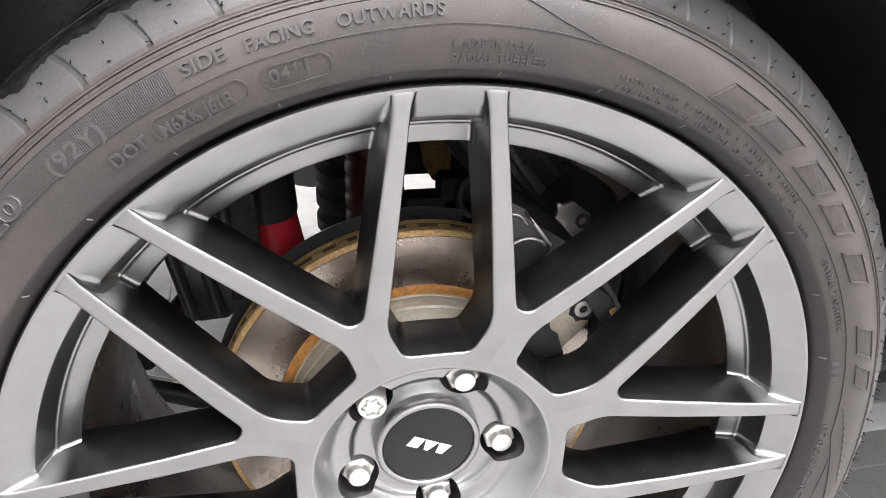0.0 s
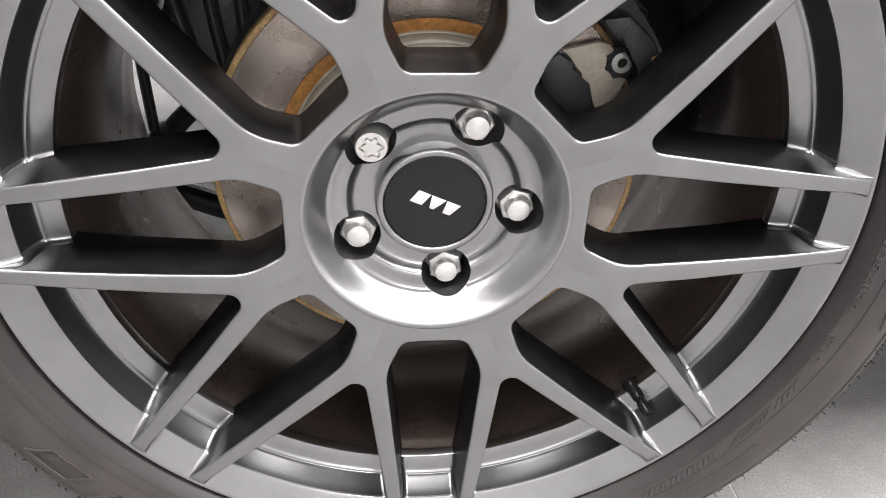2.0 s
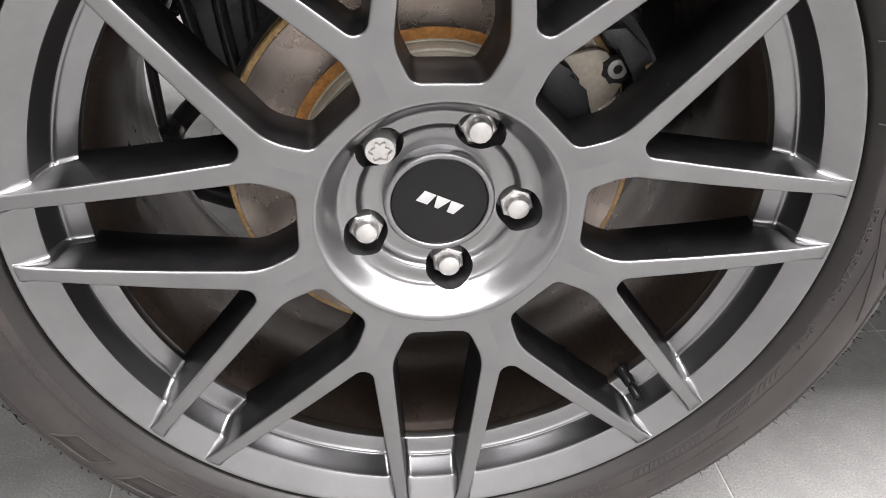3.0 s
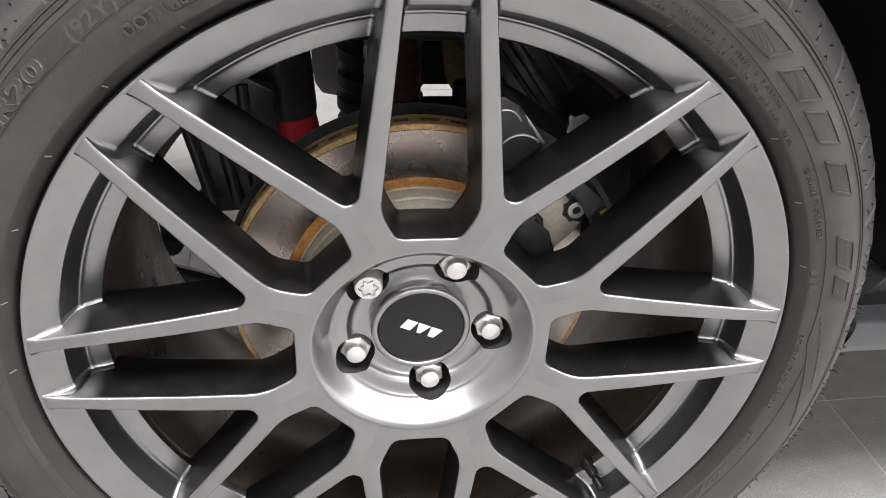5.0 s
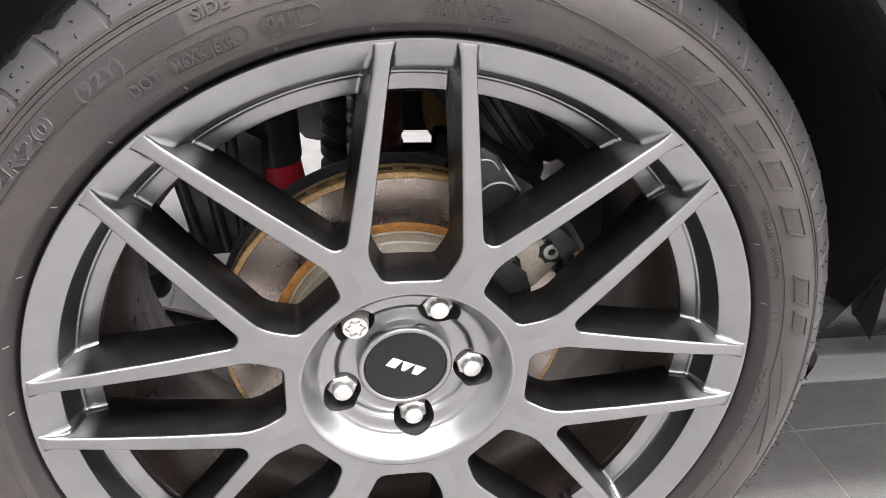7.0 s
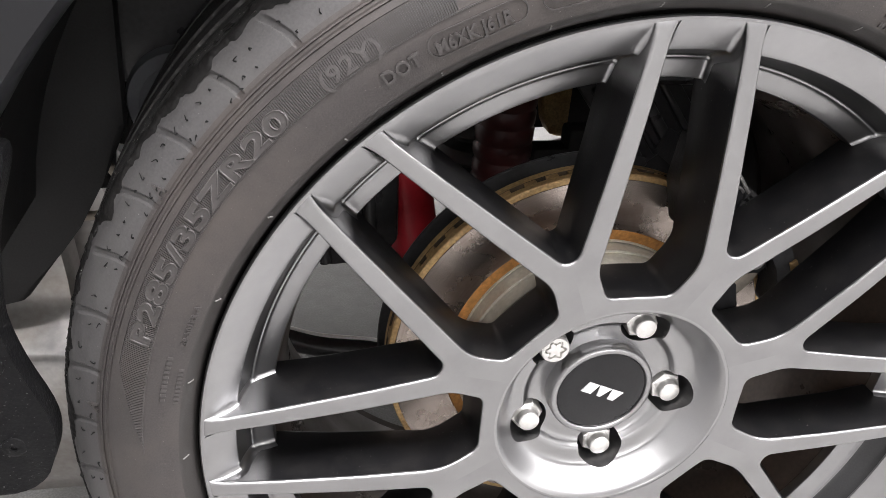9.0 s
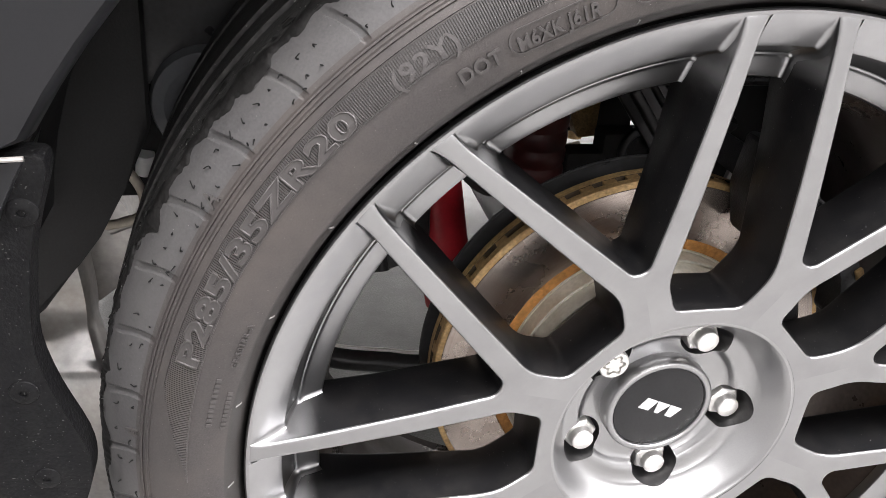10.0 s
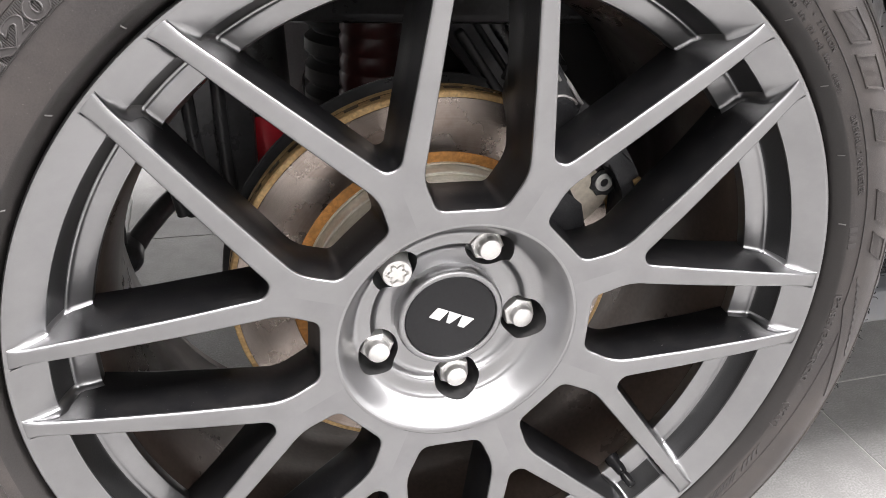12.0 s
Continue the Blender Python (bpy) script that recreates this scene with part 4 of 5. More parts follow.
for name, mat, n, lo, hi in (("torn_rubber", MAT["torn"], 230, 0.0006, 0.0019), ("grit", MAT["bare_steel"], 420, 0.00018, 0.00034)):
    bm = bmesh.new()
    for i in range(n):
        a = radians(rng.uniform(92, 215))
        y = 0.0218 + rng.random() ** 1.6 * 0.030
        r = 0.3519 + min(0.0022, (y - 0.0218) * 0.30) + (0.0006 if name == "grit" else 0)
        k = len(bm.verts)
        s = rng.uniform(lo, hi)
        crumb(bm, Vector((0, 0, 0)), s)
        bm.verts.ensure_lookup_table()
        turn = Matrix.Translation((r * math.cos(a), y, r * math.sin(a))) @ Matrix.Rotation(-a, 4, "Y") @ Matrix.Diagonal((0.7, 1.2, 1 if name == "grit" else rng.uniform(1.2, 3.5), 1))
        for v in bm.verts[k:]:
            v.co = turn @ v.co
    part(name, bm, mat, tyre, smooth=0, kind="stuff")

# ---- brakes ----
brake = thing("brake_disc", "vented brake disc with rusty rims and a pale hat", "brake disc", (0, 0, ZC))
DY = 0.0850
part("swept_face", revolve(bmesh.new(), [(0.1065, DY + 0.0006), (0.1070, DY), (0.1455, DY), (0.1460, DY + 0.0006)], 128), MAT["disc"], brake, "grey-brown swept friction face")
bm = revolve(bmesh.new(), [(0.1459, DY + 0.0002), (0.1490, DY + 0.0004), (0.1500, DY + 0.0014), (0.1500, DY + 0.0068), (0.1440, DY + 0.0072), (0.1440, DY + 0.0122), (0.1500, DY + 0.0126), (0.1500, DY + 0.0190), (0.1060, DY + 0.0195)], 128)
for f in bm.faces:
    c = f.calc_center_median()
    f.material_index = 1 if math.hypot(c.x, c.z) < 0.1497 and DY + 0.0065 < c.y < DY + 0.0128 else 0
rim = part("disc_rim", bm, MAT["tan_rust"], brake, "tan rusted disc rim with a vent slot")
rim.data.materials.append(MAT["slot"])
bm = bmesh.new()
block(bm, (0.1465, DY + 0.0097, 0), (0.0062, 0.0056, 0.0085))
vane_mesh = finish(bm, "cooling_vane", 0)
vane_mesh.materials.append(MAT["tan_rust"])
for i in range(48):
    put("cooling_vane", vane_mesh, None, brake).matrix_basis = Matrix.Rotation(2 * math.pi * (i + 0.22 * math.sin(7.3 * i)) / 48, 4, "Y")
part("rust_band", revolve(bmesh.new(), [(0.0982, DY + 0.0012), (0.0998, DY + 0.0005), (0.1050, DY + 0.0003), (0.1067, DY + 0.0008)], 128), MAT["rust"], brake, "orange rust band inside the swept face")
part("disc_hat", revolve(bmesh.new(), [(0.0990, DY + 0.0030), (0.0988, DY + 0.0002), (0.0984, DY - 0.0006), (0.0976, DY - 0.0006), (0.0974, DY + 0.0020), (0.0966, DY + 0.0020), (0.0964, DY - 0.0004), (0.0960, DY - 0.0098), (0.0966, DY - 0.0104), (0.0967, DY - 0.0118), (0.0960, DY - 0.0127), (0.0948, DY - 0.0126), (0.0943, DY - 0.0112), (0.0940, DY - 0.0130), (0.0936, DY - 0.0222), (0.0926, DY - 0.0238), (0.0885, DY - 0.0240), (0.0880, DY - 0.0050), (0.0, DY - 0.0050)], 96),
     MAT["hat"], brake, "pale coated hat of the disc")
part("dust_shield", revolve(bmesh.new(), [(0.070, 0.1190), (0.1490, 0.1190), (0.1530, 0.1165), (0.1538, 0.1175), (0.1530, 0.1200), (0.070, 0.1215)], 96, closed=True, a0=75, a1=330), MAT["black_paint"], brake, "black dust shield behind the disc")

caliper = thing("brake_caliper", "black cast brake caliper with a dusty beige pad plate", "brake caliper", (0, 0, ZC))


def arc_block(bm, r0, r1, a0, a1, y0, y1, segs=10, bevel=0.004):
    rows = []
    for i in range(segs + 1):
        a = radians(a0 + (a1 - a0) * i / segs)
        rows.append([bm.verts.new((r * math.cos(a), y, r * math.sin(a))) for r, y in ((r0, y0), (r1, y0), (r1, y1), (r0, y1))])
    fs = []
    for p, q in zip(rows, rows[1:]):
        for j in range(4):
            fs.append(bm.faces.new((p[j], p[(j + 1) % 4], q[(j + 1) % 4], q[j])))
    fs += [bm.faces.new(rows[0]), bm.faces.new(rows[-1][::-1])]
    if bevel:
        ends = [e for e in bm.edges if e.is_valid and len(e.link_faces) == 2 and e.calc_face_angle(0) > 0.6]
        bmesh.ops.bevel(bm, geom=ends, offset=bevel, segments=2, profile=0.5, affect="EDGES")
    return bm


part("caliper_bridge", arc_block(bmesh.new(), 0.153, 0.174, 16, 66, 0.074, 0.150), MAT["cast_black"], caliper, "black cast bridge over the disc")


def cast_plate(name, outline, y0, y1, mat, label, bevel=0.004):
    return part(name, plate(bmesh.new(), outline, y0, y1, bevel), mat, caliper, label)


cast_plate("caliper_claw", [(0.040, 0.186), (0.0537, 0.1837), (0.065, 0.1774), (0.0715, 0.1656), (0.0788, 0.1553), (0.0861, 0.1458), (0.083, 0.1415), (0.0779, 0.1387), (0.0762, 0.1334), (0.0595, 0.1201), (0.045, 0.118), (0.036, 0.150)], 0.052, 0.080, MAT["cast_black"], "rough black cast claw")
cast_plate("pad_plate", [(0.080, 0.088), (0.1071, 0.0945), (0.1148, 0.0930), (0.1310, 0.0735), (0.1265, 0.0620), (0.1096, 0.0440), (0.100, 0.0540), (0.088, 0.0700)], 0.0765, 0.0815, MAT["pad_plate"], "dusty beige pad plate", 0.0012)
cast_plate("carrier_arm", [(0.0767, 0.0940), (0.0880, 0.0870), (0.0945, 0.0720), (0.1060, 0.0560), (0.1050, 0.0490), (0.0866, 0.0500), (0.0681, 0.0670), (0.0640, 0.0850)], 0.056, 0.076, MAT["cast_black"], "black carrier arm")
cast_plate("carrier_arm", [(0.0990, 0.1150), (0.1184, 0.1170), (0.1360, 0.1020), (0.1440, 0.0873), (0.1480, 0.0650), (0.1400, 0.0450), (0.1290, 0.0520), (0.1345, 0.0740), (0.1310, 0.0860), (0.1231, 0.0985), (0.1120, 0.1010)], 0.055, 0.078, MAT["cast_black"], "black carrier arm with a corroded lug")
bm = bmesh.new()
lathe(bm, (0.124, 0.0835, 0.081), (0.124, 0.05, 0.081), [(0, 0.0088), (0.004, 0.0088), (0.0055, 0.0074), (0.009, 0.0070), (0.0095, 0.0062), (0.0095, 0.0034), (0.004, 0.0032), (0.004, 0.0001)], 24)
part("guide_pin", bm, MAT["zinc"], caliper, "bright hollow guide pin")
bm = bmesh.new()
plate(bm, [(0.124 + (0.0118 if i % 2 else 0.0096) * math.cos(math.pi * i / 8), 0.081 + (0.0118 if i % 2 else 0.0096) * math.sin(math.pi * i / 8)) for i in range(16)], 0.0752, 0.0765, 0.0004)
part("lobed_washer", bm, MAT["black_paint"], caliper, "black lobed washer round the pin")
for pts in ([(0.052, 0.0515, 0.148), (0.060, 0.0510, 0.1545), (0.069, 0.0510, 0.1560), (0.077, 0.0512, 0.1530), (0.080, 0.0515, 0.1500)], [(0.046, 0.0515, 0.172), (0.053, 0.0512, 0.1745), (0.060, 0.0512, 0.1730), (0.066, 0.0515, 0.1660)]):
    bm = bmesh.new()
    tube(bm, pts, 0.0011, 8)
    part("casting_ridge", bm, MAT["bare_steel"], caliper, "worn pale casting ridge")
bm = bmesh.new()
tube(bm, [(0.066, 0.056, 0.172), (0.0735, 0.052, 0.163), (0.0805, 0.0505, 0.1535), (0.0835, 0.051, 0.1500)], 0.0013, 8)
part("wire_spring", bm, MAT["bare_steel"], caliper, "thin steel wire spring")
bm = bmesh.new()
block(bm, (0.1395, 0.0545, 0.0885), (0.006, 0.003, 0.009), Matrix.Rotation(-0.5, 4, "Y"), 0.0008)
part("corroded_lug", bm, MAT["tan_rust"], caliper, "tan corroded lug")
bm = bmesh.new()
tube(bm, [(0.090, 0.060, 0.142), (0.096, 0.054, 0.136), (0.101, 0.056, 0.126)], 0.0028)
part("spring_clip", bm, MAT["cast_black"], caliper, "bent wire spring clip")
bm = bmesh.new()
rod(bm, (0.088, 0.072, 0.118), (0.090, 0.058, 0.116), 0.004)
part("bleed_nipple", bm, MAT["tan_rust"], caliper, "small brass-coloured pin")

# ---- suspension ----
shock = thing("shock_absorber", "shock absorber with a black dust tube over a red body", "shock absorber", (0, 0, ZC))
s_top, s_mid, s_bot = Vector((-0.126, 0.318, 0.30)), Vector((-0.1090, 0.322, 0.070)), Vector((-0.078, 0.326, -0.10))
bm = bmesh.new()
lathe(bm, s_mid, s_top, [(-0.004, 0.0255), (-0.006, 0.0275), (-0.002, 0.0285), (0.10, 0.0285), (0.25, 0.0285)])
part("dust_tube", bm, MAT["black_paint"], shock, "black dust tube")
bm = bmesh.new()
lathe(bm, s_bot, s_mid, [(0, 0.0001), (0, 0.020), (0.008, 0.0255), (0.07, 0.0255), (0.072, 0.0262), (0.076, 0.0262), (0.078, 0.0255), (0.17, 0.0255)])
part("shock_body", bm, MAT["red"], shock, "glossy red shock body")
bm = bmesh.new()
rod(bm, s_bot + Vector((0, -0.035, -0.012)), s_bot + Vector((0, 0.03, -0.012)), 0.018)
part("lower_eye", bm, MAT["black_paint"], shock, "black lower mounting eye")

stop = thing("bump_stop", "dark red ribbed bump stop on the axle", "bump stop", (0, 0, ZC))
prof = [(0, 0.0001), (0, 0.026)]
for i in range(11):
    z = 0.006 + 0.018 * i
    prof += [(z, 0.0300), (z + 0.011, 0.0305), (z + 0.014, 0.0288), (z + 0.016, 0.0288)]
part("stop_body", lathe(bmesh.new(), (-0.002, 0.342, 0.0), (-0.002, 0.342, 0.30), prof), MAT["dark_red"], stop, "dark red ribbed body")
part("stop_seat", lathe(bmesh.new(), (-0.002, 0.342, -0.02), (-0.002, 0.342, 0.30), [(0, 0.0001), (0, 0.036), (0.012, 0.036), (0.02, 0.028)]), MAT["black_paint"], stop, "black seat")
bellows = thing("rubber_bellows", "black ribbed rubber bellows round the bump stop", "bellows", (0, 0, ZC))
prof = [(0, 0.0001), (0, 0.034)]
for i in range(7):
    z = 0.028 * i
    prof += [(z, 0.0400), (z + 0.007, 0.0480), (z + 0.020, 0.0480), (z + 0.027, 0.0400)]
part("bellows_sleeve", lathe(bmesh.new(), (-0.012, 0.388, 0.010), (-0.012, 0.388, 0.30), prof, 40), MAT["liner"], bellows, "black ribbed sleeve")

axle = thing("rear_axle", "black live axle tube with cast brackets", "axle", (0, 0, ZC))
bm = bmesh.new()
lathe(bm, (0, 0.13, 0), (0, 1.5, 0), [(0, 0.055), (0.02, 0.055), (0.025, 0.040), (0.58, 0.040), (0.63, 0.06), (0.72, 0.10), (0.90, 0.10), (1.00, 0.06), (1.05, 0.040), (1.34, 0.040)])
part("axle_tube", bm, MAT["black_paint"], axle, "black painted axle tube")
bm = bmesh.new()
plate(bm, [(0.1735, 0.056), (0.1775, 0.0665), (0.1740, 0.0735), (0.1772, 0.0760), (0.1815, 0.0715), (0.1885, 0.0768), (0.1930, 0.0762), (0.2122, 0.0605), (0.2118, 0.0550), (0.2050, 0.0410), (0.1900, 0.0300), (0.1780, 0.0360)], 0.281, 0.286, 0.001)
br = part("bracket_plate", bm, MAT["bare_steel"], axle, "grey bracket plate with a bolt hole")
bm = bmesh.new()
lathe(bm, (0.2040, 0.281, 0.0545), (0.2040, 0.270, 0.0545), [(0, 0.008), (0.002, 0.008), (0.002, 0.0045), (0.0, 0.0045)], 20)
part("bolt_hole", bm, MAT["black_paint"], br, "dark bolt hole")
bm = bmesh.new()
plate(bm, [(-0.218, 0.110), (-0.175, 0.135), (-0.118, 0.105), (-0.116, 0.000), (-0.126, -0.014), (-0.144, -0.010), (-0.152, -0.024), (-0.183, -0.026), (-0.189, -0.014), (-0.193, 0.006), (-0.199, 0.038), (-0.205, 0.060)], 0.272, 0.300, 0.005)
arm = part("trailing_arm", bm, MAT["black_paint"], axle, "glossy black pressed trailing arm")
for pts in ([(-0.209, 0.270, 0.098), (-0.197, 0.268, 0.045), (-0.185, 0.268, -0.018)], [(-0.176, 0.270, 0.120), (-0.170, 0.268, 0.050), (-0.160, 0.268, -0.016)], [(-0.148, 0.270, 0.112), (-0.146, 0.268, 0.060), (-0.142, 0.268, 0.002)]):
    bm = bmesh.new()
    tube(bm, pts, 0.006)
    part("pressed_rib", bm, MAT["black_paint"], arm)
bm = bmesh.new()
lathe(bm, (-0.236, 0.300, 0.064), (-0.236, 0.262, 0.064), [(0, 0.0001), (0, 0.019), (0.026, 0.019), (0.030, 0.017), (0.030, 0.011), (0.027, 0.010), (0.027, 0.0001)], 24)
part("arm_bush", bm, MAT["black_paint"], arm, "black rubber bush")
bm = bmesh.new()
rod(bm, (-0.236, 0.276, 0.064), (-0.236, 0.264, 0.064), 0.0085, 0.0085, 6)
part("bush_bolt", bm, MAT["bare_steel"], axle, "grey hexagon bolt")
bm = bmesh.new()
tube(bm, [(-0.246, 0.30, 0.055), (-0.246, 0.30, 0.0), (-0.245, 0.30, -0.060)], 0.0052)
part("drop_link", bm, MAT["black_paint"], axle, "thin black drop link")
bm = bmesh.new()
lathe(bm, (-0.241, 0.325, -0.074), (-0.241, 0.285, -0.074), [(0, 0.0001), (0, 0.013), (0.03, 0.0145), (0.036, 0.013), (0.040, 0.009), (0.040, 0.0001)], 22)
part("link_bush", bm, MAT["black_paint"], axle, "black link bush")
bm = bmesh.new()
tube(bm, [(-0.240, 0.31, -0.075), (-0.222, 0.34, -0.060), (-0.190, 0.38, -0.045), (-0.12, 0.42, -0.03)], 0.0105)
part("link_arm", bm, MAT["black_paint"], axle, "black bar end behind the disc")
bm = bmesh.new()
tube(bm, [(-0.35, 0.35, -0.105), (-0.27, 0.35, -0.146), (-0.228, 0.35, -0.162), (-0.19, 0.35, -0.176), (-0.14, 0.35, -0.185), (-0.093, 0.35, -0.192), (0.02, 0.36, -0.195)], 0.0125)
bar = part("anti_roll_bar", bm, MAT["black_paint"], axle, "glossy black anti-roll bar")
bm = bmesh.new()
tube(bm, [(-0.34, 0.352, -0.096), (-0.27, 0.352, -0.132), (-0.228, 0.352, -0.148), (-0.19, 0.352, -0.162), (-0.14, 0.352, -0.171), (-0.093, 0.352, -0.178), (0.02, 0.362, -0.181)], 0.0023, 8)
part("brake_pipe", bm, MAT["zinc"], bar, "thin pale metal pipe along the bar")
bm = bmesh.new()
tube(bm, [(0.100 + 0.017 * math.cos(0.55 * i), 0.325, 0.070 + 0.022 * math.sin(0.55 * i)) for i in range(10)], 0.0045)
part("brake_hose", bm, MAT["black_paint"], axle, "looped black brake hose")
bm = bmesh.new()
plate(bm, [(0.058, 0.30), (0.095, 0.30), (0.094, 0.052), (0.074, 0.050), (0.066, 0.064), (0.061, 0.090)], 0.415, 0.440, 0.003)
part("seat_post", bm, MAT["tan_rust"], axle, "tan corroded post")

muffler = thing("exhaust_muffler", "dull grey exhaust muffler with a bent tan pipe", "muffler", (0, 0, ZC))
bm = bmesh.new()
tube(bm, [(-0.47, 0.36, -0.02), (-0.47, 0.60, -0.02)], 0.085, 28)
part("muffler_can", bm, MAT["bare_steel"], muffler, "dull grey muffler can")
bm = bmesh.new()
tube(bm, [(-0.390, 0.30, 0.080), (-0.376, 0.30, 0.074), (-0.367, 0.30, 0.062), (-0.362, 0.30, 0.046), (-0.366, 0.30, 0.030), (-0.384, 0.302, 0.021), (-0.414, 0.304, 0.018)], 0.0042)
part("tail_pipe", bm, MAT["pad_plate"], muffler, "bent tan pipe")
bm = bmesh.new()
tube(bm, [(-0.395, 0.31, 0.012), (-0.372, 0.305, 0.022), (-0.335, 0.305, 0.024)], 0.0055)
part("hanger_rod", bm, MAT["bare_steel"], muffler, "dull steel hanger rod")
for dx in (0.0, 0.016):
    bm = bmesh.new()
    tube(bm, [(-0.360 + dx, 0.31, 0.014), (-0.378 + dx, 0.31, -0.035), (-0.392 + dx, 0.31, -0.090)], 0.005)
    part("hanger_rod", bm, MAT["bare_steel"], muffler, "dull steel hanger rod")
# White spot beside the bent pipe, given as a small white piece.
bm = bmesh.new()
rod(bm, (-0.364, 0.332, 0.056), (-0.3605, 0.326, 0.076), 0.0078)
part("hanger_sleeve", bm, MAT["spot_white"], muffler, "small white piece standing in for a bright spot")
bm = bmesh.new()
lathe(bm, (-0.298, 0.290, 0.138), (-0.298, 0.240, 0.138), [(0, 0.0001), (0, 0.046), (0.020, 0.046), (0.028, 0.043), (0.032, 0.034), (0.030, 0.028), (0.033, 0.022), (0.034, 0.0001)], 32)
part("spring_cup", bm, MAT["skirt"], axle, "grey rounded spring cup")
# bowed heat shield beside the tyre: slanting in, then a bright ledge, then upright
bm = bmesh.new()
prof = smooth_path([(0, 0.292, 0.035), (0, 0.300, -0.01), (0, 0.306, -0.055), (0, 0.298, -0.078), (0, 0.276, -0.098), (0, 0.262, -0.112), (0, 0.256, -0.15), (0, 0.262, -0.22), (0, 0.280, -0.29)], 4)
rows = []
for p in prof:
    edge = table(((-0.29, -0.400), (-0.12, -0.405), (-0.098, -0.416), (-0.08, -0.424), (0.035, -0.424)), p.z)
    row = []
    for k in range(9):
        row.append(bm.verts.new((-0.52 + (edge + 0.52) * k / 8, p.y - 0.004 * step01(5, 7, k) , p.z)))
    row.append(bm.verts.new((edge + 0.003, p.y + 0.002, p.z)))
    row.append(bm.verts.new((edge + 0.004, p.y + 0.030, p.z)))
    rows.append(row)
for p, q in zip(rows, rows[1:]):
    for k in range(len(p) - 1):
        bm.faces.new((p[k], p[k + 1], q[k + 1], q[k]))
solid(part("heat_shield", bm, MAT["bare_steel"], muffler, "bowed bare metal heat shield"), 0.002)
# Added white piece; its white stands in for a highlight beside the rod.
bm = bmesh.new()
rod(bm, (0.215, 0.777, -0.107), (0.235, 0.777, -0.103), 0.008)
part("hanger_sleeve", bm, MAT["spot_white"], muffler, "small white piece standing in for a bright spot")
bm = bmesh.new()
tube(bm, [(0.225, 0.80, 0.15), (0.225, 0.79, 0.02), (0.225, 0.78, -0.09)], 0.012)
part("hanger_rod", bm, MAT["tan_rust"], muffler, "tan corroded hanger rod")

# ---- car body ----
car = thing("car", "dark grey car with a black-lined rear wheel arch", "car", (0, 0, 0))
ARCH = 0.411


def arch_x(z, grow=0.0):
    d = (ARCH + grow) ** 2 - (z - ZC) ** 2
    return math.sqrt(d) if d > 0 else 0.0


def body_strip(rows, side, x_end, thick=0.004):
    """A body side swept along x, from the arch to x_end; rows of (y, z)."""
    bm = bmesh.new()
    n = 10
    cols = []
    for y, z in rows:
        x0 = side * arch_x(z)
        cols.append([bm.verts.new((x0 + (x_end - x0) * (i / n) ** 1.6, y, z)) for i in range(n + 1)])
    for a, b in zip(cols, cols[1:]):
        for i in range(n):
            bm.faces.new((a[i], a[i + 1], b[i + 1], b[i]))
    return bm


def fill_rows(rows, step=0.012):
    p = smooth_path([(0, y, z) for y, z in rows], 6)
    return [(q.y, q.z) for q in p]


# right of the wheel: door sill, tucked under, with a lighter sill strip
UP = [(-0.028, 0.80), (-0.026, 0.70), (-0.020, 0.60), (-0.010, 0.52), (0.010, 0.46), (0.036, 0.424), (0.054, 0.390), (0.070, 0.355), (0.086, 0.325), (0.094, 0.311)]
part("sill_panel", body_strip(fill_rows(UP), 1, 1.9), MAT["body_paint"], car, "dark grey lower body side, tucked under", 40)
part("side_skirt", body_strip(fill_rows([(0.096, 0.312), (0.088, 0.3085), (0.077, 0.306), (0.0735, 0.302), (0.0735, 0.290), (0.077, 0.272), (0.086, 0.264), (0.12, 0.261), (0.30, 0.260)]), 1, 1.9), MAT["skirt"], car, "smooth satin grey side skirt", 40)
# above and left of the wheel: quarter panel with an arch lip
bm = bmesh.new()
ring = []
for i in range(49):
    a = radians(10 + (168 - 10) * i / 48)
    c, s_ = math.cos(a), math.sin(a)
    row = []
    for r, y in ((ARCH + 0.002, 0.030), (ARCH, 0.004), (ARCH + 0.001, -0.008), (ARCH + 0.004, -0.0125), (ARCH + 0.010, -0.014), (ARCH + 0.03, -0.0165), (ARCH + 0.10, -0.022), (ARCH + 0.25, -0.030)):
        row.append(bm.verts.new((r * c, y, ZC + (r * s_ if c > 0 else max(r * s_, 0.2122)))))
    ring.append(row)
for p, q in zip(ring, ring[1:]):
    for j in range(len(p) - 1):
        bm.faces.new((p[j], p[j + 1], q[j + 1], q[j]))
part("quarter_panel", bm, MAT["body_paint"], car, "dark grey quarter panel with a rolled arch lip", 40)
# bumper corner below the seam
bm = bmesh.new()
ring = []
for i in range(20):
    a = radians(149.4 + (188 - 149.4) * i / 19)
    c, s_ = math.cos(a), math.sin(a)
    ring.append([bm.verts.new((r * c, y, ZC + min(r * s_, 0.2085))) for r, y in ((ARCH + 0.001, 0.030), (ARCH - 0.003, 0.004), (ARCH - 0.001, -0.010), (ARCH + 0.005, -0.013), (ARCH + 0.05, -0.016), (ARCH + 0.30, -0.010))])
for p, q in zip(ring, ring[1:]):
    for j in range(len(p) - 1):
        bm.faces.new((p[j], p[j + 1], q[j + 1], q[j]))
part("bumper_corner", bm, MAT["body_paint"], car, "dark grey rear bumper corner below a panel seam", 40)
# The pale strip puts the light line on the seam's edge into colour.
bm = bmesh.new()
tube(bm, [(-0.351 - q, -0.0140 - 0.02 * q, ZC + 0.2108 - 0.03 * q) for q in (0.0, 0.05, 0.12, 0.24)], 0.0012, 8)
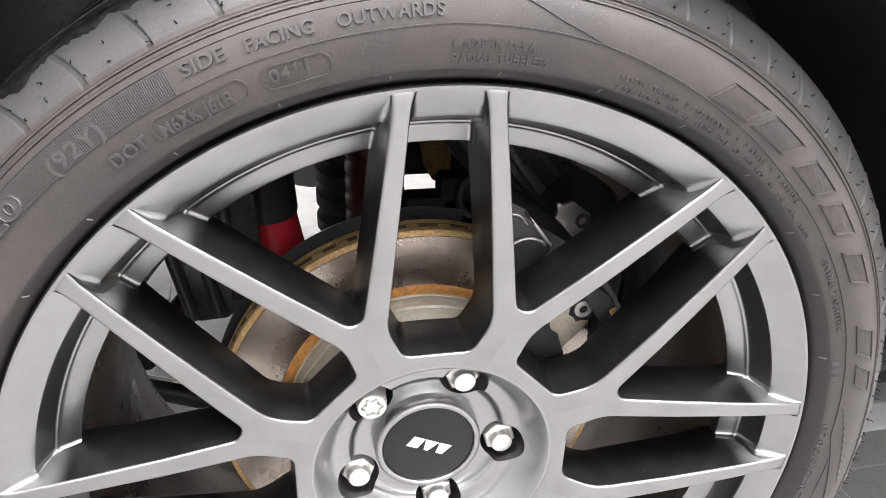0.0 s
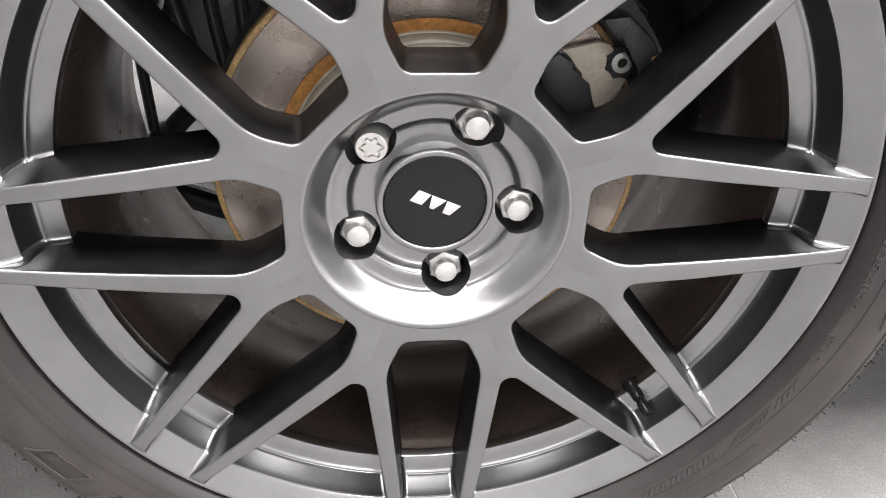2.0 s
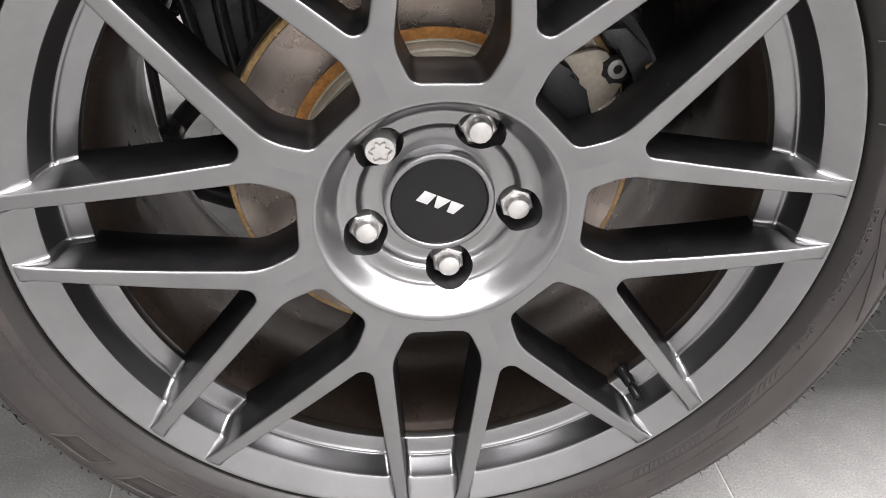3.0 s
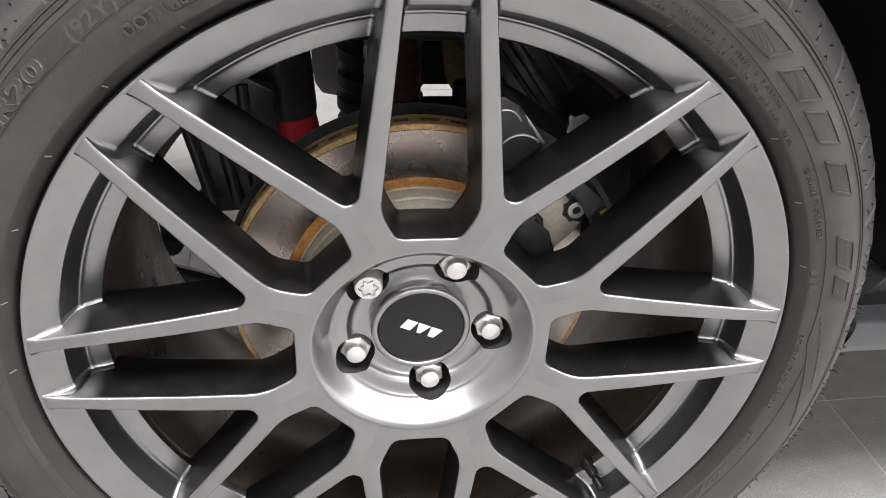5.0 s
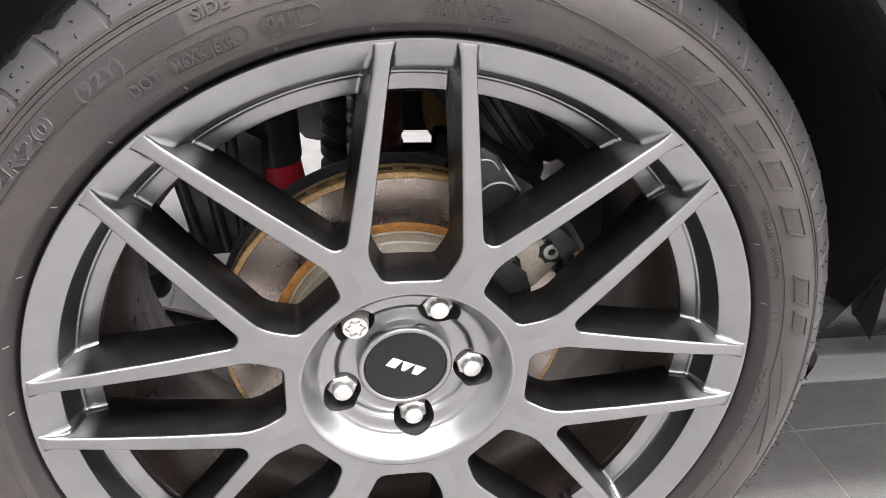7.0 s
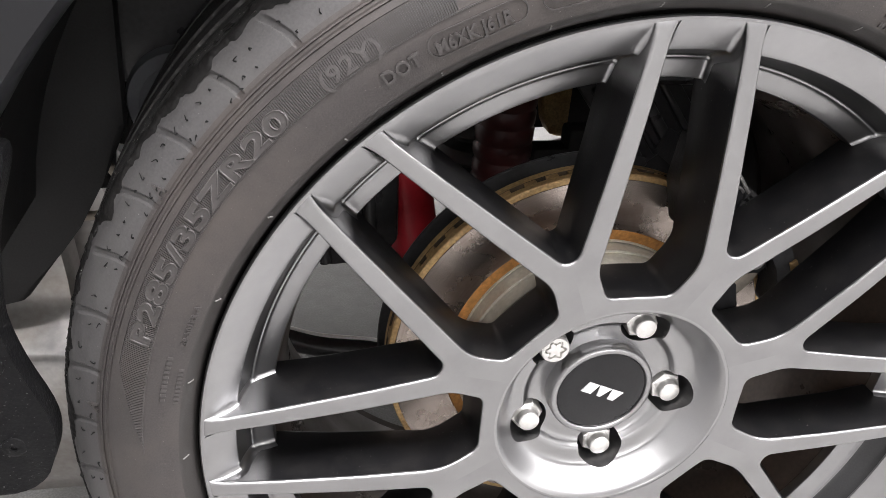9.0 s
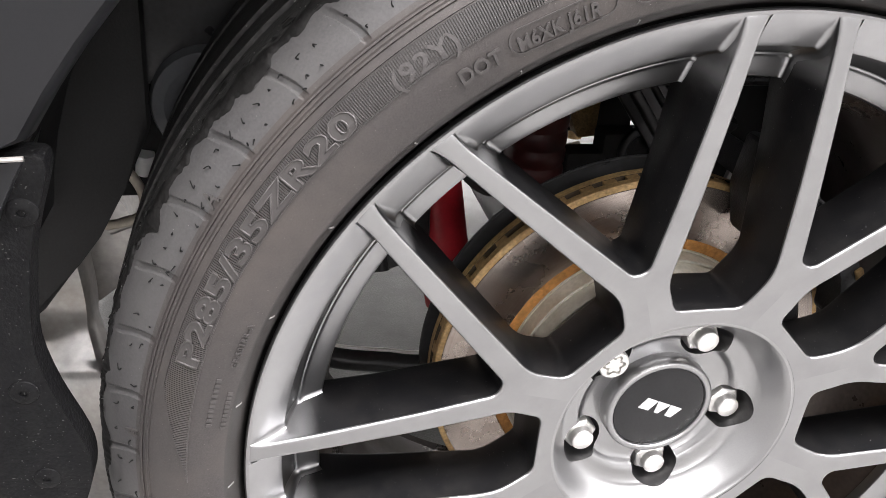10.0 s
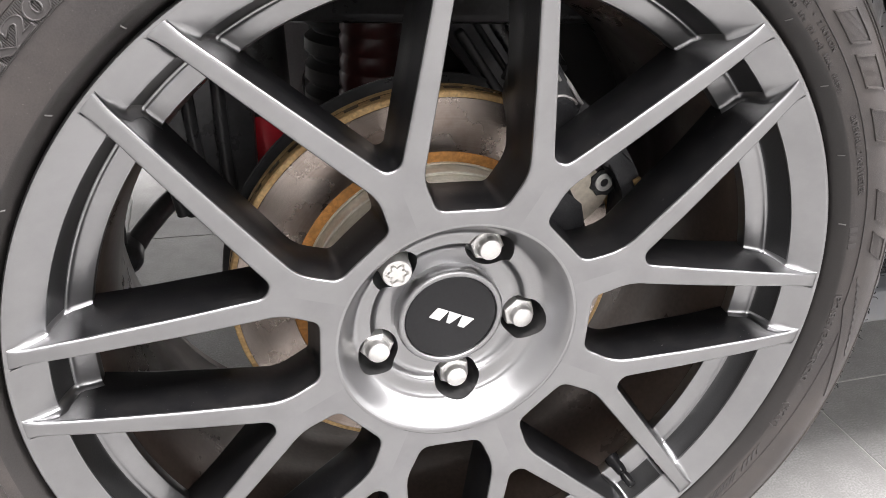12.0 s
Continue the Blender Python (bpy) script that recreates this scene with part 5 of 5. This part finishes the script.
part("seam_strip", bm, MAT["bare_steel"], car, "thin pale strip for the highlight along the bumper seam", 40)
# black plastic edge with screws
FLAP = [(-0.357, 0.2090), (-0.3475, 0.2085), (-0.3460, 0.203), (-0.349, 0.192), (-0.355, 0.175), (-0.359, 0.161), (-0.362, 0.147), (-0.364, 0.133), (-0.3665, 0.109), (-0.362, 0.081), (-0.353, 0.050), (-0.352, 0.030), (-0.357, 0.012), (-0.364, 0.000), (-0.38, -0.008), (-0.47, -0.008), (-0.47, 0.16), (-0.40, 0.206)]
bm = bmesh.new()
plate(bm, [(p.x, ZC + p.z) for p in smooth_path([(x, 0, z) for x, z in FLAP[:15]], 3)] + [(x, ZC + z) for x, z in FLAP[15:]], -0.006, 0.010, 0.0014)
flap = part("arch_edge_trim", bm, MAT["plastic"], car, "scuffed black plastic arch edge with screws", 40)
for x, z in ((-0.3585, 0.183), (-0.3750, 0.086), (-0.3740, 0.029)):
    bm = bmesh.new()
    lathe(bm, (x, -0.0055, ZC + z), (x, -0.012, ZC + z), [(0, 0.007), (0.0012, 0.0066), (0.002, 0.0045), (0.002, 0.002), (0.001, 0.0018), (0.001, 0.0001)], 18)
    part("trim_screw", bm, MAT["plastic"], flap, "small black trim screw")
# black liner inside the arch
bm = bmesh.new()
ring = []
for i in range(41):
    a = radians(1 + (172 - 1) * i / 40)
    c, s_ = math.cos(a), math.sin(a)
    ring.append([bm.verts.new((r * c, y, ZC + r * s_)) for r, y in ((ARCH + 0.002, 0.028), (ARCH + 0.012, 0.060), (ARCH + 0.016, 0.18), (ARCH + 0.016, 0.262))])
for p, q in zip(ring, ring[1:]):
    for j in range(3):
        bm.faces.new((p[j], p[j + 1], q[j + 1], q[j]))
part("arch_liner", bm, MAT["liner"], car, "black felt wheel arch liner", 40)
bm = bmesh.new()
plate(bm, [(-0.78, ZC + 0.335), (-0.335, ZC + 0.335), (-0.345, ZC + 0.12), (-0.368, ZC + 0.072), (-0.392, ZC + 0.030), (-0.412, ZC + 0.004), (-0.45, ZC - 0.045), (-0.78, ZC - 0.12)], 0.262, 0.282, 0.006)
part("liner_end_wall", bm, MAT["liner"], car, "black end wall of the arch liner", 40)
# inner wall of the arch above the axle, and the underbody
for at, size, round_ in (((0, 0.345, ZC + 0.33), (1.1, 0.03, 0.38), 0.01), ((0.355, 0.345, ZC + 0.10), (0.49, 0.03, 0.36), 0.01), ((0.055, 0.47, ZC + 0.162), (0.20, 0.03, 0.240), 0.006),
                         ((0.090, 0.345, ZC + 0.044), (0.052, 0.03, 0.088), 0.006), ((0.072, 0.345, ZC + 0.034), (0.088, 0.03, 0.068), 0.006), ((-0.40, 0.345, ZC + 0.13), (0.36, 0.03, 0.20), 0.01)):
    part("arch_inner_wall", block(bmesh.new(), at, size, bevel=round_), MAT["liner"], car, "black inner wall panel of the wheel arch", 40)
fold_turn = Matrix.Rotation(radians(52), 4, "Y")
bm = bmesh.new()
block(bm, (0.130, 0.322, ZC + 0.118), (0.120, 0.010, 0.088), fold_turn, 0.004)
bracket = part("arch_bracket", bm, MAT["black_paint"], car, "glossy black pressed bracket above the axle", 40)
for off, wide, deep in ((-0.030, 0.010, 0.016), (-0.012, 0.006, 0.011), (0.004, 0.012, 0.018), (0.026, 0.007, 0.012)):
    bm = bmesh.new()
    mid_ = fold_turn @ Vector((0.004 * wide / 0.01, 0, off))
    block(bm, (0.130 + mid_.x, 0.316, ZC + 0.118 + mid_.z), (0.104, deep, wide), fold_turn, 0.0028, 3)
    part("pressed_rib", bm, MAT["black_paint"], bracket)
bm = bmesh.new()
lathe(bm, (0.128, 0.318, ZC + 0.152), (0.128, 0.302, ZC + 0.152), [(0, 0.0001), (0, 0.011), (0.010, 0.011), (0.013, 0.009), (0.013, 0.005), (0.009, 0.0045), (0.009, 0.0001)], 20)
part("bracket_boss", bm, MAT["black_paint"], bracket)
bm = bmesh.new()
block(bm, (0.0, 0.86, ZC + 0.32), (3.6, 1.17, 0.34), bevel=0.01)
part("underbody_panel", bm, MAT["black_paint"], car, "black painted underbody", 40)
bm = bmesh.new()
block(bm, (1.2, 0.95, ZC + 0.02), (1.3, 1.5, 0.20), bevel=0.02)
part("floor_pan", bm, MAT["black_paint"], car, "black floor pan ahead of the axle", 40)
bm = bmesh.new()
plate(bm, [(-0.095, ZC + 0.25), (-0.093, ZC + 0.010), (-0.090, ZC - 0.012), (-0.080, ZC - 0.027), (-0.060, ZC - 0.031), (0.0, ZC - 0.031), (0.0, ZC + 0.25)], 0.61, 0.72, 0.004)
part("fuel_tank", bm, MAT["grey_tank"], car, "grey plastic tank under the floor", 40)
bm = bmesh.new()
block(bm, (-0.1, 0.55, ZC + 0.22), (1.2, 0.10, 0.12), bevel=0.02)
part("frame_rail", bm, MAT["black_paint"], car, "black chassis rail", 40)
# Unseen plain block for the body above, kept for its shade and reflection.
bm = bmesh.new()
block(bm, (0.0, 0.84, ZC + 0.66), (3.8, 1.73, 0.55), bevel=0.16, segs=5)
part("upper_body", bm, MAT["body_paint"], car, "plain dark grey block for the unseen upper body", 40)
